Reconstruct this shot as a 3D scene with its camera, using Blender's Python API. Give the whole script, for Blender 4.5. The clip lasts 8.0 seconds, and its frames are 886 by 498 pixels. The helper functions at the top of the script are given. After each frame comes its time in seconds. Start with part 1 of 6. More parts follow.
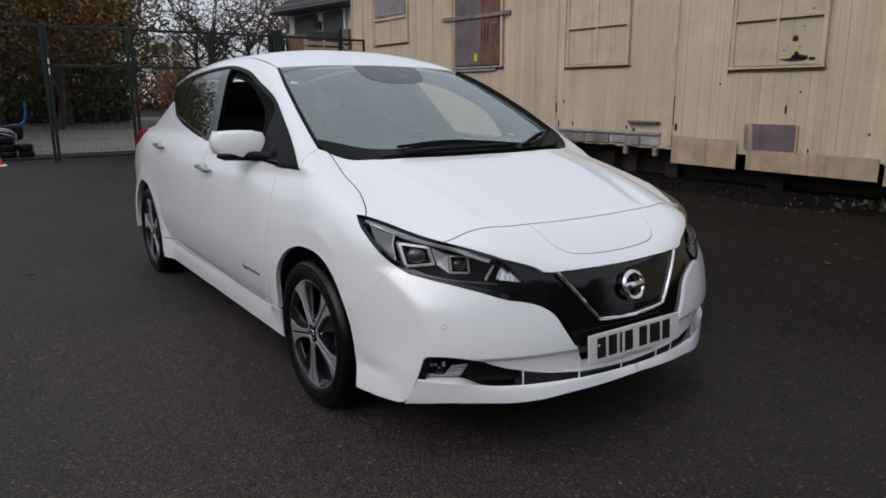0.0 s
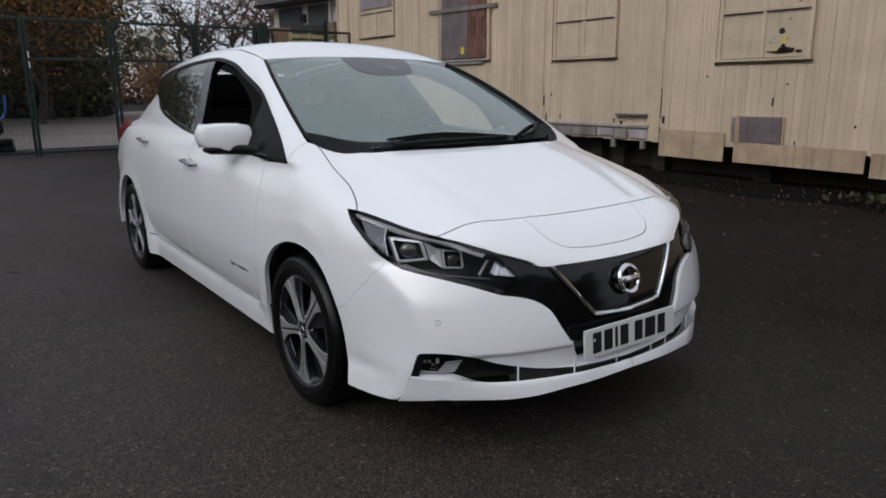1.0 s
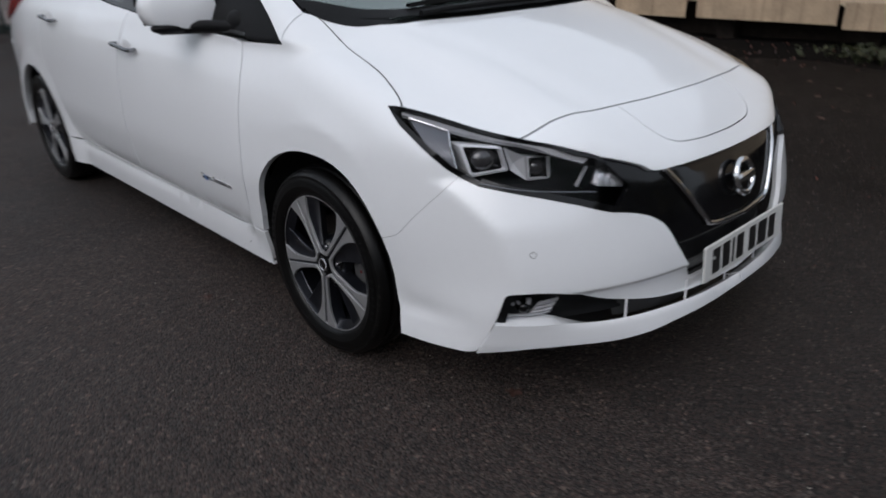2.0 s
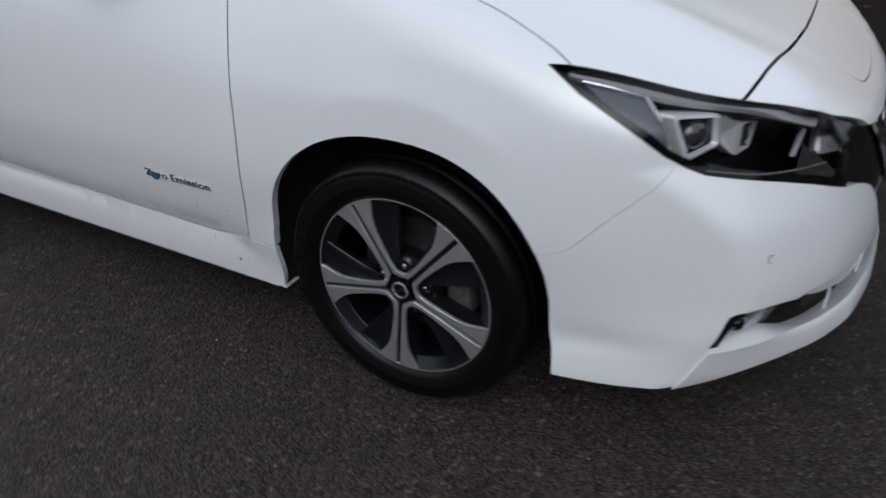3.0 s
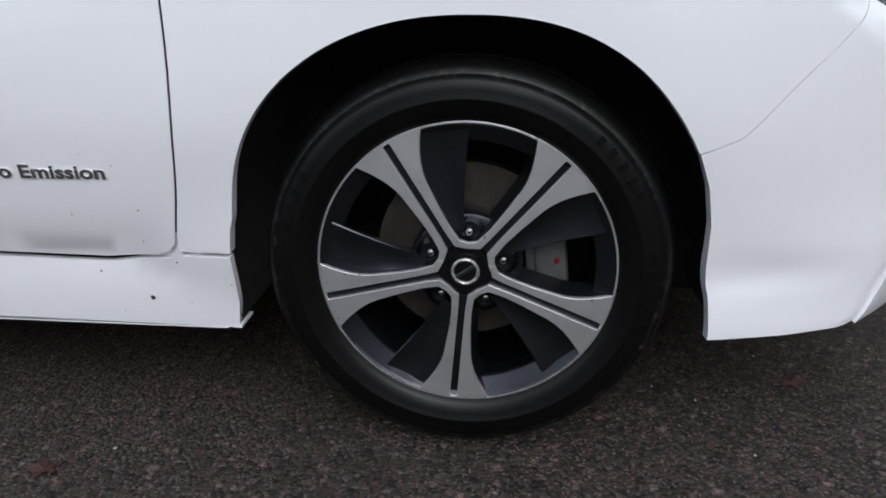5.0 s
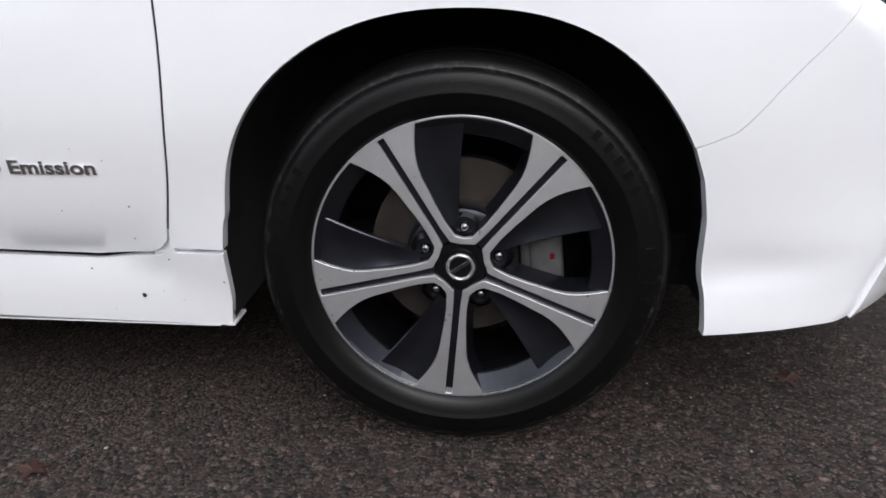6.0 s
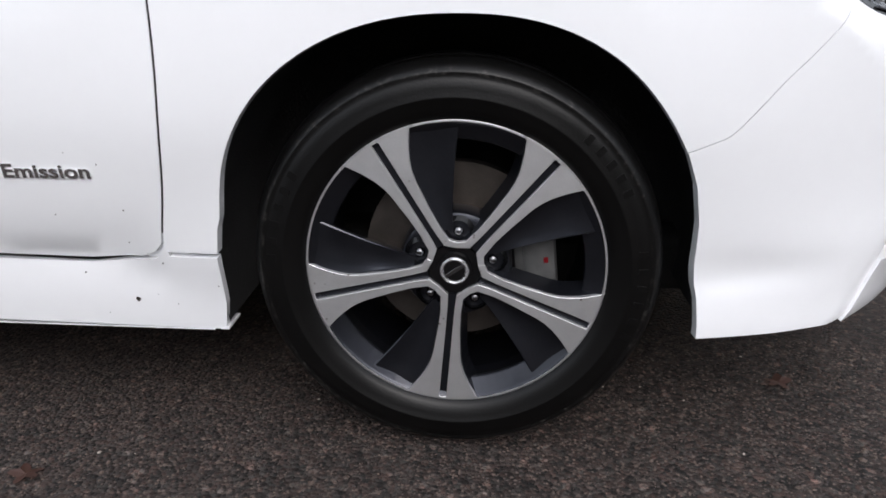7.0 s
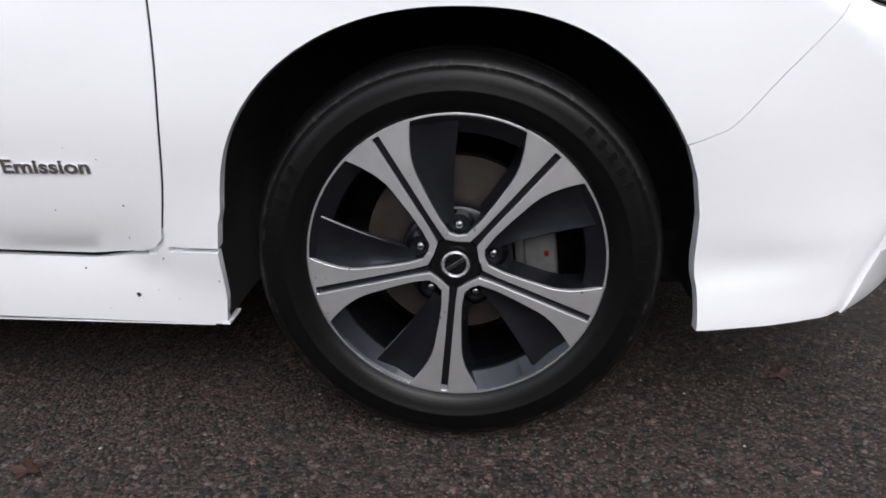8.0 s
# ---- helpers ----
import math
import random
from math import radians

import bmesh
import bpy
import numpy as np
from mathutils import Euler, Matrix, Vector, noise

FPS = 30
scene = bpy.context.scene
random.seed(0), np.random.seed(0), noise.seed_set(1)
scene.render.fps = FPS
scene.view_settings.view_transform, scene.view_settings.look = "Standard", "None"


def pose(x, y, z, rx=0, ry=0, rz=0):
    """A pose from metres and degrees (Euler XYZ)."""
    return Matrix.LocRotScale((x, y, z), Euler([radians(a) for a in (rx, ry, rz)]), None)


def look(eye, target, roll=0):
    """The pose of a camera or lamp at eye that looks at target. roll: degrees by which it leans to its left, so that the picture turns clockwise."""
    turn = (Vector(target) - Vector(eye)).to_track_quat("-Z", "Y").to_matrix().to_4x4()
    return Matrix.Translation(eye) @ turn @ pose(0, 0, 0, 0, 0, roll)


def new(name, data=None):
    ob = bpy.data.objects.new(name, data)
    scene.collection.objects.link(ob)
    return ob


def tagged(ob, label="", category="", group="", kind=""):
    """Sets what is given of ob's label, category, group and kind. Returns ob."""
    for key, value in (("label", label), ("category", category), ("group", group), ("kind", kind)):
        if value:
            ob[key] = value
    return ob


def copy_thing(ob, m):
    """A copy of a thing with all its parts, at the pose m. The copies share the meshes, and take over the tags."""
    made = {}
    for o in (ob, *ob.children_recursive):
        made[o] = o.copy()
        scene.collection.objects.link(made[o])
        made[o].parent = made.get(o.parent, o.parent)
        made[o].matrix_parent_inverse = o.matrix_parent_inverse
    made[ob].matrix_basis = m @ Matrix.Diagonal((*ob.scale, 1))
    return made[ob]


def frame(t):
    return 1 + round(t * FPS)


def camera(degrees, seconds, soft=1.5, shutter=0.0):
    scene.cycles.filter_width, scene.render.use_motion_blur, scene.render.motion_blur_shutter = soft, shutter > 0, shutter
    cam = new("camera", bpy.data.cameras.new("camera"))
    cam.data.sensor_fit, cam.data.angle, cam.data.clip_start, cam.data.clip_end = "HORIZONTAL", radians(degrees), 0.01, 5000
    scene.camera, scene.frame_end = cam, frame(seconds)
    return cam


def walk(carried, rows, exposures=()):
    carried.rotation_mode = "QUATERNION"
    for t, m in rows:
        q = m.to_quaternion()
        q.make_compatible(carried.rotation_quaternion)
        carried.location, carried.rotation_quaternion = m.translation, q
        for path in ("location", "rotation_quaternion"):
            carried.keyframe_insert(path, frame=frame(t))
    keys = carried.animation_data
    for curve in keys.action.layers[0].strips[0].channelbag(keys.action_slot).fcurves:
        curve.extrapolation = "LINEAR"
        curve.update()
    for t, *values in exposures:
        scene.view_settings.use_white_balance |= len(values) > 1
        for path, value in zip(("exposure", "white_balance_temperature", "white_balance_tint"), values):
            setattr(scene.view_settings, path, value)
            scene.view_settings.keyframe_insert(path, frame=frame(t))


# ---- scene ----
from mathutils import geometry

cam = camera(65.0, 8.0, soft=1.7, shutter=0.5)
PATH = [
    (0, (2.476, -1.944, 1.258), (0.875, -0.827, 0.824), -0.1),
    (0.5, (2.476, -1.943, 1.258), (0.876, -0.824, 0.822), -0.1),
    (1, (2.428, -1.936, 1.25), (0.852, -0.79, 0.799), -0.2),
    (1.5, (2.157, -1.904, 1.202), (0.666, -0.722, 0.585), 1.7),
    (1.7, (1.986, -1.904, 1.209), (0.532, -0.726, 0.504), -0.0),
    (2.8, (0.862, -1.926, 1.22), (-0.051, -0.449, 0.23), -0.9),
    (3, (0.698, -1.913, 1.185), (-0.136, -0.418, 0.152), -0.9),
    (3.5, (0.329, -1.899, 1.164), (-0.142, -0.259, 0.121), -3.7),
    (4, (0.133, -1.816, 1.006), (-0.081, -0.086, 0.026), -1.1),
    (4.5, (0.07, -1.787, 0.755), (-0.118, 0.057, 0.005), -0.4),
    (6, (0.055, -1.783, 0.706), (-0.106, 0.075, -0.015), -0.3),
    (6.5, (0.057, -1.786, 0.706), (-0.09, 0.079, -0.001), -0.2),
    (7, (0.055, -1.787, 0.707), (-0.089, 0.077, -0.003), -0.1),
    (7.5, (0.05, -1.793, 0.706), (-0.084, 0.078, 0.01), -0.1),
    (8, (0.05, -1.79, 0.701), (-0.086, 0.073, -0.014), -0.3),
]
EXPOSURES = [(0, 0.0, 6300, 14), (2.0, 0.0, 6200, 13), (3.0, -0.06, 6000, 11), (3.6, -0.06, 6000, 11), (4.5, 0.15, 5950, 11), (5.6, 0.86, 6350, 14), (8, 0.95, 6400, 14)]
walk(cam, [(t, look(eye, target, roll)) for t, eye, target, roll in PATH], EXPOSURES)

# ---- overcast daylight ----
world = bpy.data.worlds.new("overcast_sky")
scene.world = world
world.use_nodes = True
wn = world.node_tree
wn.nodes.clear()
sky = wn.nodes.new("ShaderNodeTexSky")
sky.sky_type, sky.sun_disc = "NISHITA", False
sky.sun_elevation, sky.sun_rotation = radians(46), radians(160)
sky.air_density, sky.dust_density, sky.ozone_density = 1.0, 6.0, 1.0
grey = wn.nodes.new("ShaderNodeHueSaturation")
grey.inputs["Saturation"].default_value = 0.35
back = wn.nodes.new("ShaderNodeBackground")
back.inputs["Strength"].default_value = 0.05
cloud = wn.nodes.new("ShaderNodeBackground")
cloud.inputs["Color"].default_value = (0.86, 0.94, 1.0, 1)
cloud.inputs["Strength"].default_value = 0.58
both_skies = wn.nodes.new("ShaderNodeAddShader")
out = wn.nodes.new("ShaderNodeOutputWorld")
wn.links.new(sky.outputs[0], grey.inputs["Color"])
wn.links.new(grey.outputs[0], back.inputs["Color"])
wn.links.new(back.outputs[0], both_skies.inputs[0])
wn.links.new(cloud.outputs[0], both_skies.inputs[1])
wn.links.new(both_skies.outputs[0], out.inputs["Surface"])
sun = bpy.data.lights.new("sun", "SUN")
sun.energy, sun.angle, sun.color = 0.5, radians(48), (1.0, 0.97, 0.93)
new("sun", sun).matrix_world = look((2, -6, 6.6), (0, 0, 0))

# ---- materials ----


def material(name, color, rough=.5, metal=0.0, vary=.12, scale=8.0, bump=0.0, bump_scale=60.0, coat=0.0, spec=.5, fine=0.0):
    """A procedural surface: base colour with broad stains and fine grain, uneven gloss and fine relief."""
    m = bpy.data.materials.new(name)
    m.use_nodes = True
    nt = m.node_tree
    p = nt.nodes["Principled BSDF"]
    p.inputs["Roughness"].default_value, p.inputs["Metallic"].default_value = rough, metal
    p.inputs["Coat Weight"].default_value, p.inputs["Coat Roughness"].default_value = coat, .04
    p.inputs["Specular IOR Level"].default_value = spec
    co = nt.nodes.new("ShaderNodeTexCoord")
    broad, grain = nt.nodes.new("ShaderNodeTexNoise"), nt.nodes.new("ShaderNodeTexNoise")
    broad.inputs["Scale"].default_value, broad.inputs["Detail"].default_value = scale, 5
    grain.inputs["Scale"].default_value, grain.inputs["Detail"].default_value = scale * 14, 3
    add = nt.nodes.new("ShaderNodeMath")
    add.operation = "MULTIPLY_ADD"
    add.inputs[1].default_value = .35
    ramp = nt.nodes.new("ShaderNodeMapRange")
    ramp.inputs[1].default_value, ramp.inputs[2].default_value = .45, .95
    ramp.inputs[3].default_value, ramp.inputs[4].default_value = 1 - vary, 1 + vary * .6
    tint = nt.nodes.new("ShaderNodeMix")
    tint.data_type, tint.blend_type = "RGBA", "MULTIPLY"
    tint.inputs[0].default_value = 1.0
    tint.inputs[6].default_value = (*color, 1)
    for n in (broad, grain):
        nt.links.new(co.outputs["Object"], n.inputs["Vector"])
    nt.links.new(grain.outputs[0], add.inputs[0])
    nt.links.new(broad.outputs[0], add.inputs[2])
    nt.links.new(add.outputs[0], ramp.inputs[0])
    nt.links.new(ramp.outputs[0], tint.inputs[7])
    nt.links.new(tint.outputs[2], p.inputs["Base Color"])
    if bump:
        n = nt.nodes.new("ShaderNodeTexNoise")
        n.inputs["Scale"].default_value, n.inputs["Detail"].default_value = bump_scale, 4
        b = nt.nodes.new("ShaderNodeBump")
        b.inputs["Strength"].default_value, b.inputs["Distance"].default_value = bump, .004
        nt.links.new(co.outputs["Object"], n.inputs["Vector"])
        nt.links.new(n.outputs[0], b.inputs["Height"])
        nt.links.new(b.outputs[0], p.inputs["Normal"])
    return m


def pane(name, tint, face_on=.08, haze=0.0):
    """Thin clear glass: sees through, mirrors more at a slant, with a haze of dust and sky reflection put into its
    colour.
    """
    m = bpy.data.materials.new(name)
    m.use_nodes = True
    nt = m.node_tree
    nt.nodes.clear()
    o = nt.nodes.new("ShaderNodeOutputMaterial")
    mix, film = nt.nodes.new("ShaderNodeMixShader"), nt.nodes.new("ShaderNodeMixShader")
    lw = nt.nodes.new("ShaderNodeLayerWeight")
    lw.inputs["Blend"].default_value = .5
    power, scale = nt.nodes.new("ShaderNodeMath"), nt.nodes.new("ShaderNodeMath")
    power.operation, scale.operation = "POWER", "MULTIPLY_ADD"
    power.inputs[1].default_value = 5
    scale.inputs[1].default_value, scale.inputs[2].default_value = 1 - face_on, face_on
    t, g, d = nt.nodes.new("ShaderNodeBsdfTransparent"), nt.nodes.new("ShaderNodeBsdfGlossy"), nt.nodes.new("ShaderNodeBsdfDiffuse")
    t.inputs["Color"].default_value = (*tint, 1)
    g.inputs["Roughness"].default_value = .02
    # pale green-blue of the sky's reflection, mixed in as a diffuse veil
    d.inputs["Color"].default_value = (.39, .51, .49, 1)
    film.inputs[0].default_value = haze
    nt.links.new(lw.outputs["Facing"], power.inputs[0])
    nt.links.new(power.outputs[0], scale.inputs[0])
    nt.links.new(scale.outputs[0], mix.inputs[0])
    nt.links.new(t.outputs[0], film.inputs[1])
    nt.links.new(d.outputs[0], film.inputs[2])
    nt.links.new(film.outputs[0], mix.inputs[1])
    nt.links.new(g.outputs[0], mix.inputs[2])
    nt.links.new(mix.outputs[0], o.inputs["Surface"])
    return m


def tarmac():
    """Worn asphalt: small stones of many greys in a dark binder, darkening and reflecting less towards the hut."""
    m = bpy.data.materials.new("asphalt")
    m.use_nodes = True
    nt = m.node_tree
    p = nt.nodes["Principled BSDF"]
    link = nt.links.new

    def node(kind, **values):
        n = nt.nodes.new(kind)
        for k, v in values.items():
            n.inputs[k.replace("_", " ")].default_value = v
        return n

    def span(source, a, b, c, d):
        n = nt.nodes.new("ShaderNodeMapRange")
        for i, v in enumerate((a, b, c, d)):
            n.inputs[i + 1].default_value = v
        link(source, n.inputs[0])
        return n.outputs[0]

    def times(a, b):
        n = nt.nodes.new("ShaderNodeMath")
        n.operation = "MULTIPLY"
        link(a, n.inputs[0])
        link(b, n.inputs[1])
        return n.outputs[0]

    co = nt.nodes.new("ShaderNodeTexCoord").outputs["Object"]
    small, large = node("ShaderNodeTexVoronoi", Scale=135.0), node("ShaderNodeTexVoronoi", Scale=95.0)
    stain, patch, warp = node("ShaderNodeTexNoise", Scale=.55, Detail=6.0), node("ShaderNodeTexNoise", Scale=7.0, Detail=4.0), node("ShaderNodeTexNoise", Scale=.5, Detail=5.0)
    for n in (small, large, stain, patch, warp):
        link(co, n.inputs["Vector"])
    grey, pick = nt.nodes.new("ShaderNodeSeparateColor"), nt.nodes.new("ShaderNodeSeparateColor")
    link(small.outputs["Color"], grey.inputs[0])
    link(large.outputs["Color"], pick.inputs[0])
    tone = times(span(grey.outputs[0], 0, 1, .15, 2.15), span(pick.outputs[1], .90, 1, 1, 3.4))
    tone = times(tone, span(stain.outputs[0], .3, .7, .60, 1.25))
    tone = times(tone, span(patch.outputs[0], .3, .7, .85, 1.12))
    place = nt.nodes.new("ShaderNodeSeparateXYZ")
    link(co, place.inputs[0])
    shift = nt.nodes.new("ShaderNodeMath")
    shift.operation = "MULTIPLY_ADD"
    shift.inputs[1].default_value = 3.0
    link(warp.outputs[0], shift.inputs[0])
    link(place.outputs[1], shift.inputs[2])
    # tone drops to about a third from the car's side towards the hut
    hut_falloff = span(shift.outputs[0], -.2, 3.6, 1.0, .34)
    tone = times(tone, hut_falloff)
    tint = nt.nodes.new("ShaderNodeMix")
    tint.data_type = "RGBA"
    tint.inputs[6].default_value, tint.inputs[7].default_value = (.0305, .0188, .0155, 1), (.0208, .0184, .0166, 1)
    link(grey.outputs[1], tint.inputs[0])
    both = nt.nodes.new("ShaderNodeMix")
    both.data_type, both.blend_type = "RGBA", "MULTIPLY"
    both.inputs[0].default_value = 1
    link(tint.outputs[2], both.inputs[6])
    link(tone, both.inputs[7])
    link(both.outputs[2], p.inputs["Base Color"])
    link(times(span(stain.outputs[0], .35, .65, .70, .90), span(hut_falloff, .28, 1, .85, 1)), p.inputs["Roughness"])
    height = nt.nodes.new("ShaderNodeMath")
    height.operation = "SUBTRACT"
    link(grey.outputs[2], height.inputs[0])
    link(small.outputs["Distance"], height.inputs[1])
    b = nt.nodes.new("ShaderNodeBump")
    b.inputs["Strength"].default_value, b.inputs["Distance"].default_value = 1.0, .005
    link(height.outputs[0], b.inputs["Height"])
    link(b.outputs[0], p.inputs["Normal"])
    link(span(hut_falloff, .28, 1, .06, .45), p.inputs["Specular IOR Level"])
    return m


def worn_rubber():
    """Tyre rubber with dusty scuffs round the shoulder."""
    m = material("tyre_rubber", (.0026, .0025, .0025), rough=.36, spec=.26, vary=.4, scale=20, bump=.08, bump_scale=300)
    nt = m.node_tree
    link = nt.links.new
    p = nt.nodes["Principled BSDF"]
    base = p.inputs["Base Color"].links[0].from_socket
    co = nt.nodes["Texture Coordinate"].outputs["Object"]
    sep, flat, size = nt.nodes.new("ShaderNodeSeparateXYZ"), nt.nodes.new("ShaderNodeCombineXYZ"), nt.nodes.new("ShaderNodeVectorMath")
    size.operation = "LENGTH"
    link(co, sep.inputs[0])
    link(sep.outputs[0], flat.inputs[0])
    link(sep.outputs[2], flat.inputs[2])
    link(flat.outputs[0], size.inputs[0])
    ring = nt.nodes.new("ShaderNodeMapRange")
    ring.interpolation_type = "SMOOTHSTEP"
    for i, v in enumerate((.2765, .2800, 0, 1)):
        ring.inputs[i + 1].default_value = v
    off = nt.nodes.new("ShaderNodeMapRange")
    for i, v in enumerate((.2860, .2900, 1, 0)):
        off.inputs[i + 1].default_value = v
    scuff = nt.nodes.new("ShaderNodeTexNoise")
    scuff.inputs["Scale"].default_value, scuff.inputs["Detail"].default_value = 130, 4
    cut = nt.nodes.new("ShaderNodeMapRange")
    for i, v in enumerate((.54, .72, 0, .20)):
        cut.inputs[i + 1].default_value = v
    link(size.outputs["Value"], ring.inputs[0])
    link(size.outputs["Value"], off.inputs[0])
    link(co, scuff.inputs["Vector"])
    link(scuff.outputs[0], cut.inputs[0])
    a, b = nt.nodes.new("ShaderNodeMath"), nt.nodes.new("ShaderNodeMath")
    a.operation = b.operation = "MULTIPLY"
    link(ring.outputs[0], a.inputs[0])
    link(off.outputs[0], a.inputs[1])
    link(a.outputs[0], b.inputs[0])
    link(cut.outputs[0], b.inputs[1])
    mix = nt.nodes.new("ShaderNodeMix")
    mix.data_type = "RGBA"
    link(b.outputs[0], mix.inputs[0])
    link(base, mix.inputs[6])
    mix.inputs[7].default_value = (.16, .15, .14, 1)
    link(mix.outputs[2], p.inputs["Base Color"])
    return m


def spotted(name, m, color, scale, least, most):
    """Adds small spots of dirt to a material."""
    nt = m.node_tree
    link = nt.links.new
    p = nt.nodes["Principled BSDF"]
    base = p.inputs["Base Color"].links[0].from_socket
    co = nt.nodes["Texture Coordinate"].outputs["Object"]
    vor, cut = nt.nodes.new("ShaderNodeTexVoronoi"), nt.nodes.new("ShaderNodeMapRange")
    vor.inputs["Scale"].default_value = scale
    thin = nt.nodes.new("ShaderNodeTexNoise")
    thin.inputs["Scale"].default_value = scale * .22
    for i, v in enumerate((least, most, 1, 0)):
        cut.inputs[i + 1].default_value = v
    gate = nt.nodes.new("ShaderNodeMapRange")
    for i, v in enumerate((.55, .62, 0, 1)):
        gate.inputs[i + 1].default_value = v
    both = nt.nodes.new("ShaderNodeMath")
    both.operation = "MULTIPLY"
    link(co, vor.inputs["Vector"])
    link(co, thin.inputs["Vector"])
    link(vor.outputs["Distance"], cut.inputs[0])
    link(thin.outputs[0], gate.inputs[0])
    link(cut.outputs[0], both.inputs[0])
    link(gate.outputs[0], both.inputs[1])
    mix = nt.nodes.new("ShaderNodeMix")
    mix.data_type = "RGBA"
    link(both.outputs[0], mix.inputs[0])
    link(base, mix.inputs[6])
    mix.inputs[7].default_value = (*color, 1)
    link(mix.outputs[2], p.inputs["Base Color"])
    return m


WHITE = material("white_car_paint", (.80, .81, .83), rough=.32, vary=.02, scale=3, coat=.9)
GLOSS = material("black_gloss_panel", (.004, .004, .0045), rough=.10, vary=.2, spec=.36)
PLASTIC = material("black_plastic", (.0055, .0055, .006), rough=.5, spec=.12, vary=.2, bump=.15, bump_scale=500)
DARK = material("dark_underbody", (.010, .010, .010), rough=.85, vary=.3)
LINER = material("arch_liner_felt", (.024, .024, .025), rough=.70, vary=.35, bump=.4, bump_scale=200)
RUBBER = worn_rubber()
MACHINED = spotted("machined", material("machined_alloy", (.66, .66, .67), rough=.45, metal=.88, vary=.10, scale=25), (.10, .06, .045), 70, .10, .16)
GUNMETAL = material("dark_grey_wheel_paint", (.026, .028, .036), rough=.30, metal=.8, vary=.2, scale=20, coat=.35)
CHROME = material("chrome", (.75, .75, .76), rough=.10, metal=1, vary=.05)
LAMP_DIM = material("dim_lamp_reflector", (.36, .36, .37), rough=.2, metal=.85, vary=.1)
LAMP_BRIGHT = material("bright_lamp_trim", (.66, .66, .68), rough=.24, metal=.8, vary=.06)
CHROME_DARK = material("dark_chrome", (.22, .22, .23), rough=.22, metal=1, vary=.1)
STEEL = material("brake_steel", (.11, .095, .085), rough=.5, metal=.8, vary=.3, scale=30)
CALIPER = material("cast_caliper", (.10, .10, .10), rough=.6, metal=.3, vary=.25, scale=40)
RED = material("red_plastic", (.15, .006, .010), rough=.22, vary=.25, scale=20, spec=.25)
BLUE = material("blue_enamel", (.012, .08, .26), rough=.3, vary=.1)
LAMP_BLACK = material("lamp_housing_black", (.003, .003, .0035), rough=.4, vary=.2, spec=.12)
LAMP_STRIP = material("light_strip_grey", (.30, .30, .31), rough=.4, vary=.08)
LAMP_GREY = material("lamp_bezel_grey", (.12, .125, .14), rough=.35, metal=.3, vary=.1)
PLATE = material("plate_white", (.62, .62, .60), rough=.45, vary=.05)
INK = material("plate_black", (.01, .01, .01), rough=.4, vary=.1)
FABRIC = material("dark_seat_fabric", (.022, .022, .024), rough=.9, vary=.25, bump=.3, bump_scale=300)
LINING = material("headliner_fabric", (.07, .07, .07), rough=.95, vary=.06)
SCREEN_GLASS = pane("windscreen_glass", (.92, .98, .96), .17, .29)
SIDE_GLASS = pane("side_glass", (.92, .96, .94), .05, .02)
PRIVACY_GLASS = pane("privacy_glass", (.07, .075, .08), .16, .02)
LENS = pane("lamp_lens", (.97, .97, .98), .008)
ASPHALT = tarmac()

# ---- the car's outer form: one smooth solid, from which every panel is cut ----
# x ahead from the front axle, y to the car's left, z up from the ground; the form is mirrored about y = 0.


def curve(*pairs):
    """A smooth monotone curve through (x, value) pairs, level beyond its ends."""
    xs, ys = (np.array(v, float) for v in zip(*pairs))
    h, d = np.diff(xs), np.diff(ys) / np.diff(xs)
    m = np.zeros(len(xs))
    for i in range(1, len(xs) - 1):
        if d[i - 1] * d[i] > 0:
            a, b = 2 * h[i] + h[i - 1], h[i] + 2 * h[i - 1]
            m[i] = (a + b) / (a / d[i - 1] + b / d[i])
    m[0], m[-1] = d[0], d[-1]

    def at(x):
        x = np.clip(np.asarray(x, float), xs[0], xs[-1])
        i = np.clip(np.searchsorted(xs, x) - 1, 0, len(xs) - 2)
        t = (x - xs[i]) / h[i]
        return (ys[i] * (1 + 2 * t) * (1 - t) ** 2 + ys[i + 1] * t * t * (3 - 2 * t)
                + h[i] * (m[i] * t * (1 - t) ** 2 - m[i + 1] * t * t * (1 - t)))
    return at


def smax(a, b, k):
    h = np.clip(0.5 + 0.5 * (a - b) / k, 0, 1)
    return b + (a - b) * h + k * h * (1 - h)


def smin(a, b, k):
    return -smax(-a, -b, k)


# plan: half width of the flanks along the car; section: how far the flank draws in at each height
FLANK = curve((-3.55, .76), (-3.2, .83), (-2.7, .878), (-2.2, .885), (-1.2, .888), (-.45, .882), (0, .872), (.30, .864), (.45, .834), (.55, .797), (.63, .763), (.75, .70), (.95, .55))
SECTION = curve((.10, -.075), (.19, -.047), (.275, -.041), (.312, -.051), (.36, -.030), (.42, -.016), (.55, -.002), (.70, -.012), (.80, -.034), (.88, -.060), (.95, -.092), (1.02, -.135), (1.1, -.20))
REAR_SECTION = curve((.10, -.075), (.19, -.047), (.275, -.041), (.312, -.051), (.36, -.030), (.42, -.016), (.55, 0), (.75, -.002), (.86, -.014), (.94, -.036), (1.0, -.060), (1.1, -.11))
FRONT_SECTION = curve((.10, -.03), (.19, .006), (.226, .010), (.27, .007), (.34, .007), (.42, .002), (.55, -.002), (.70, -.012), (.80, -.034), (.88, -.060), (.95, -.092), (1.02, -.135), (1.1, -.20))
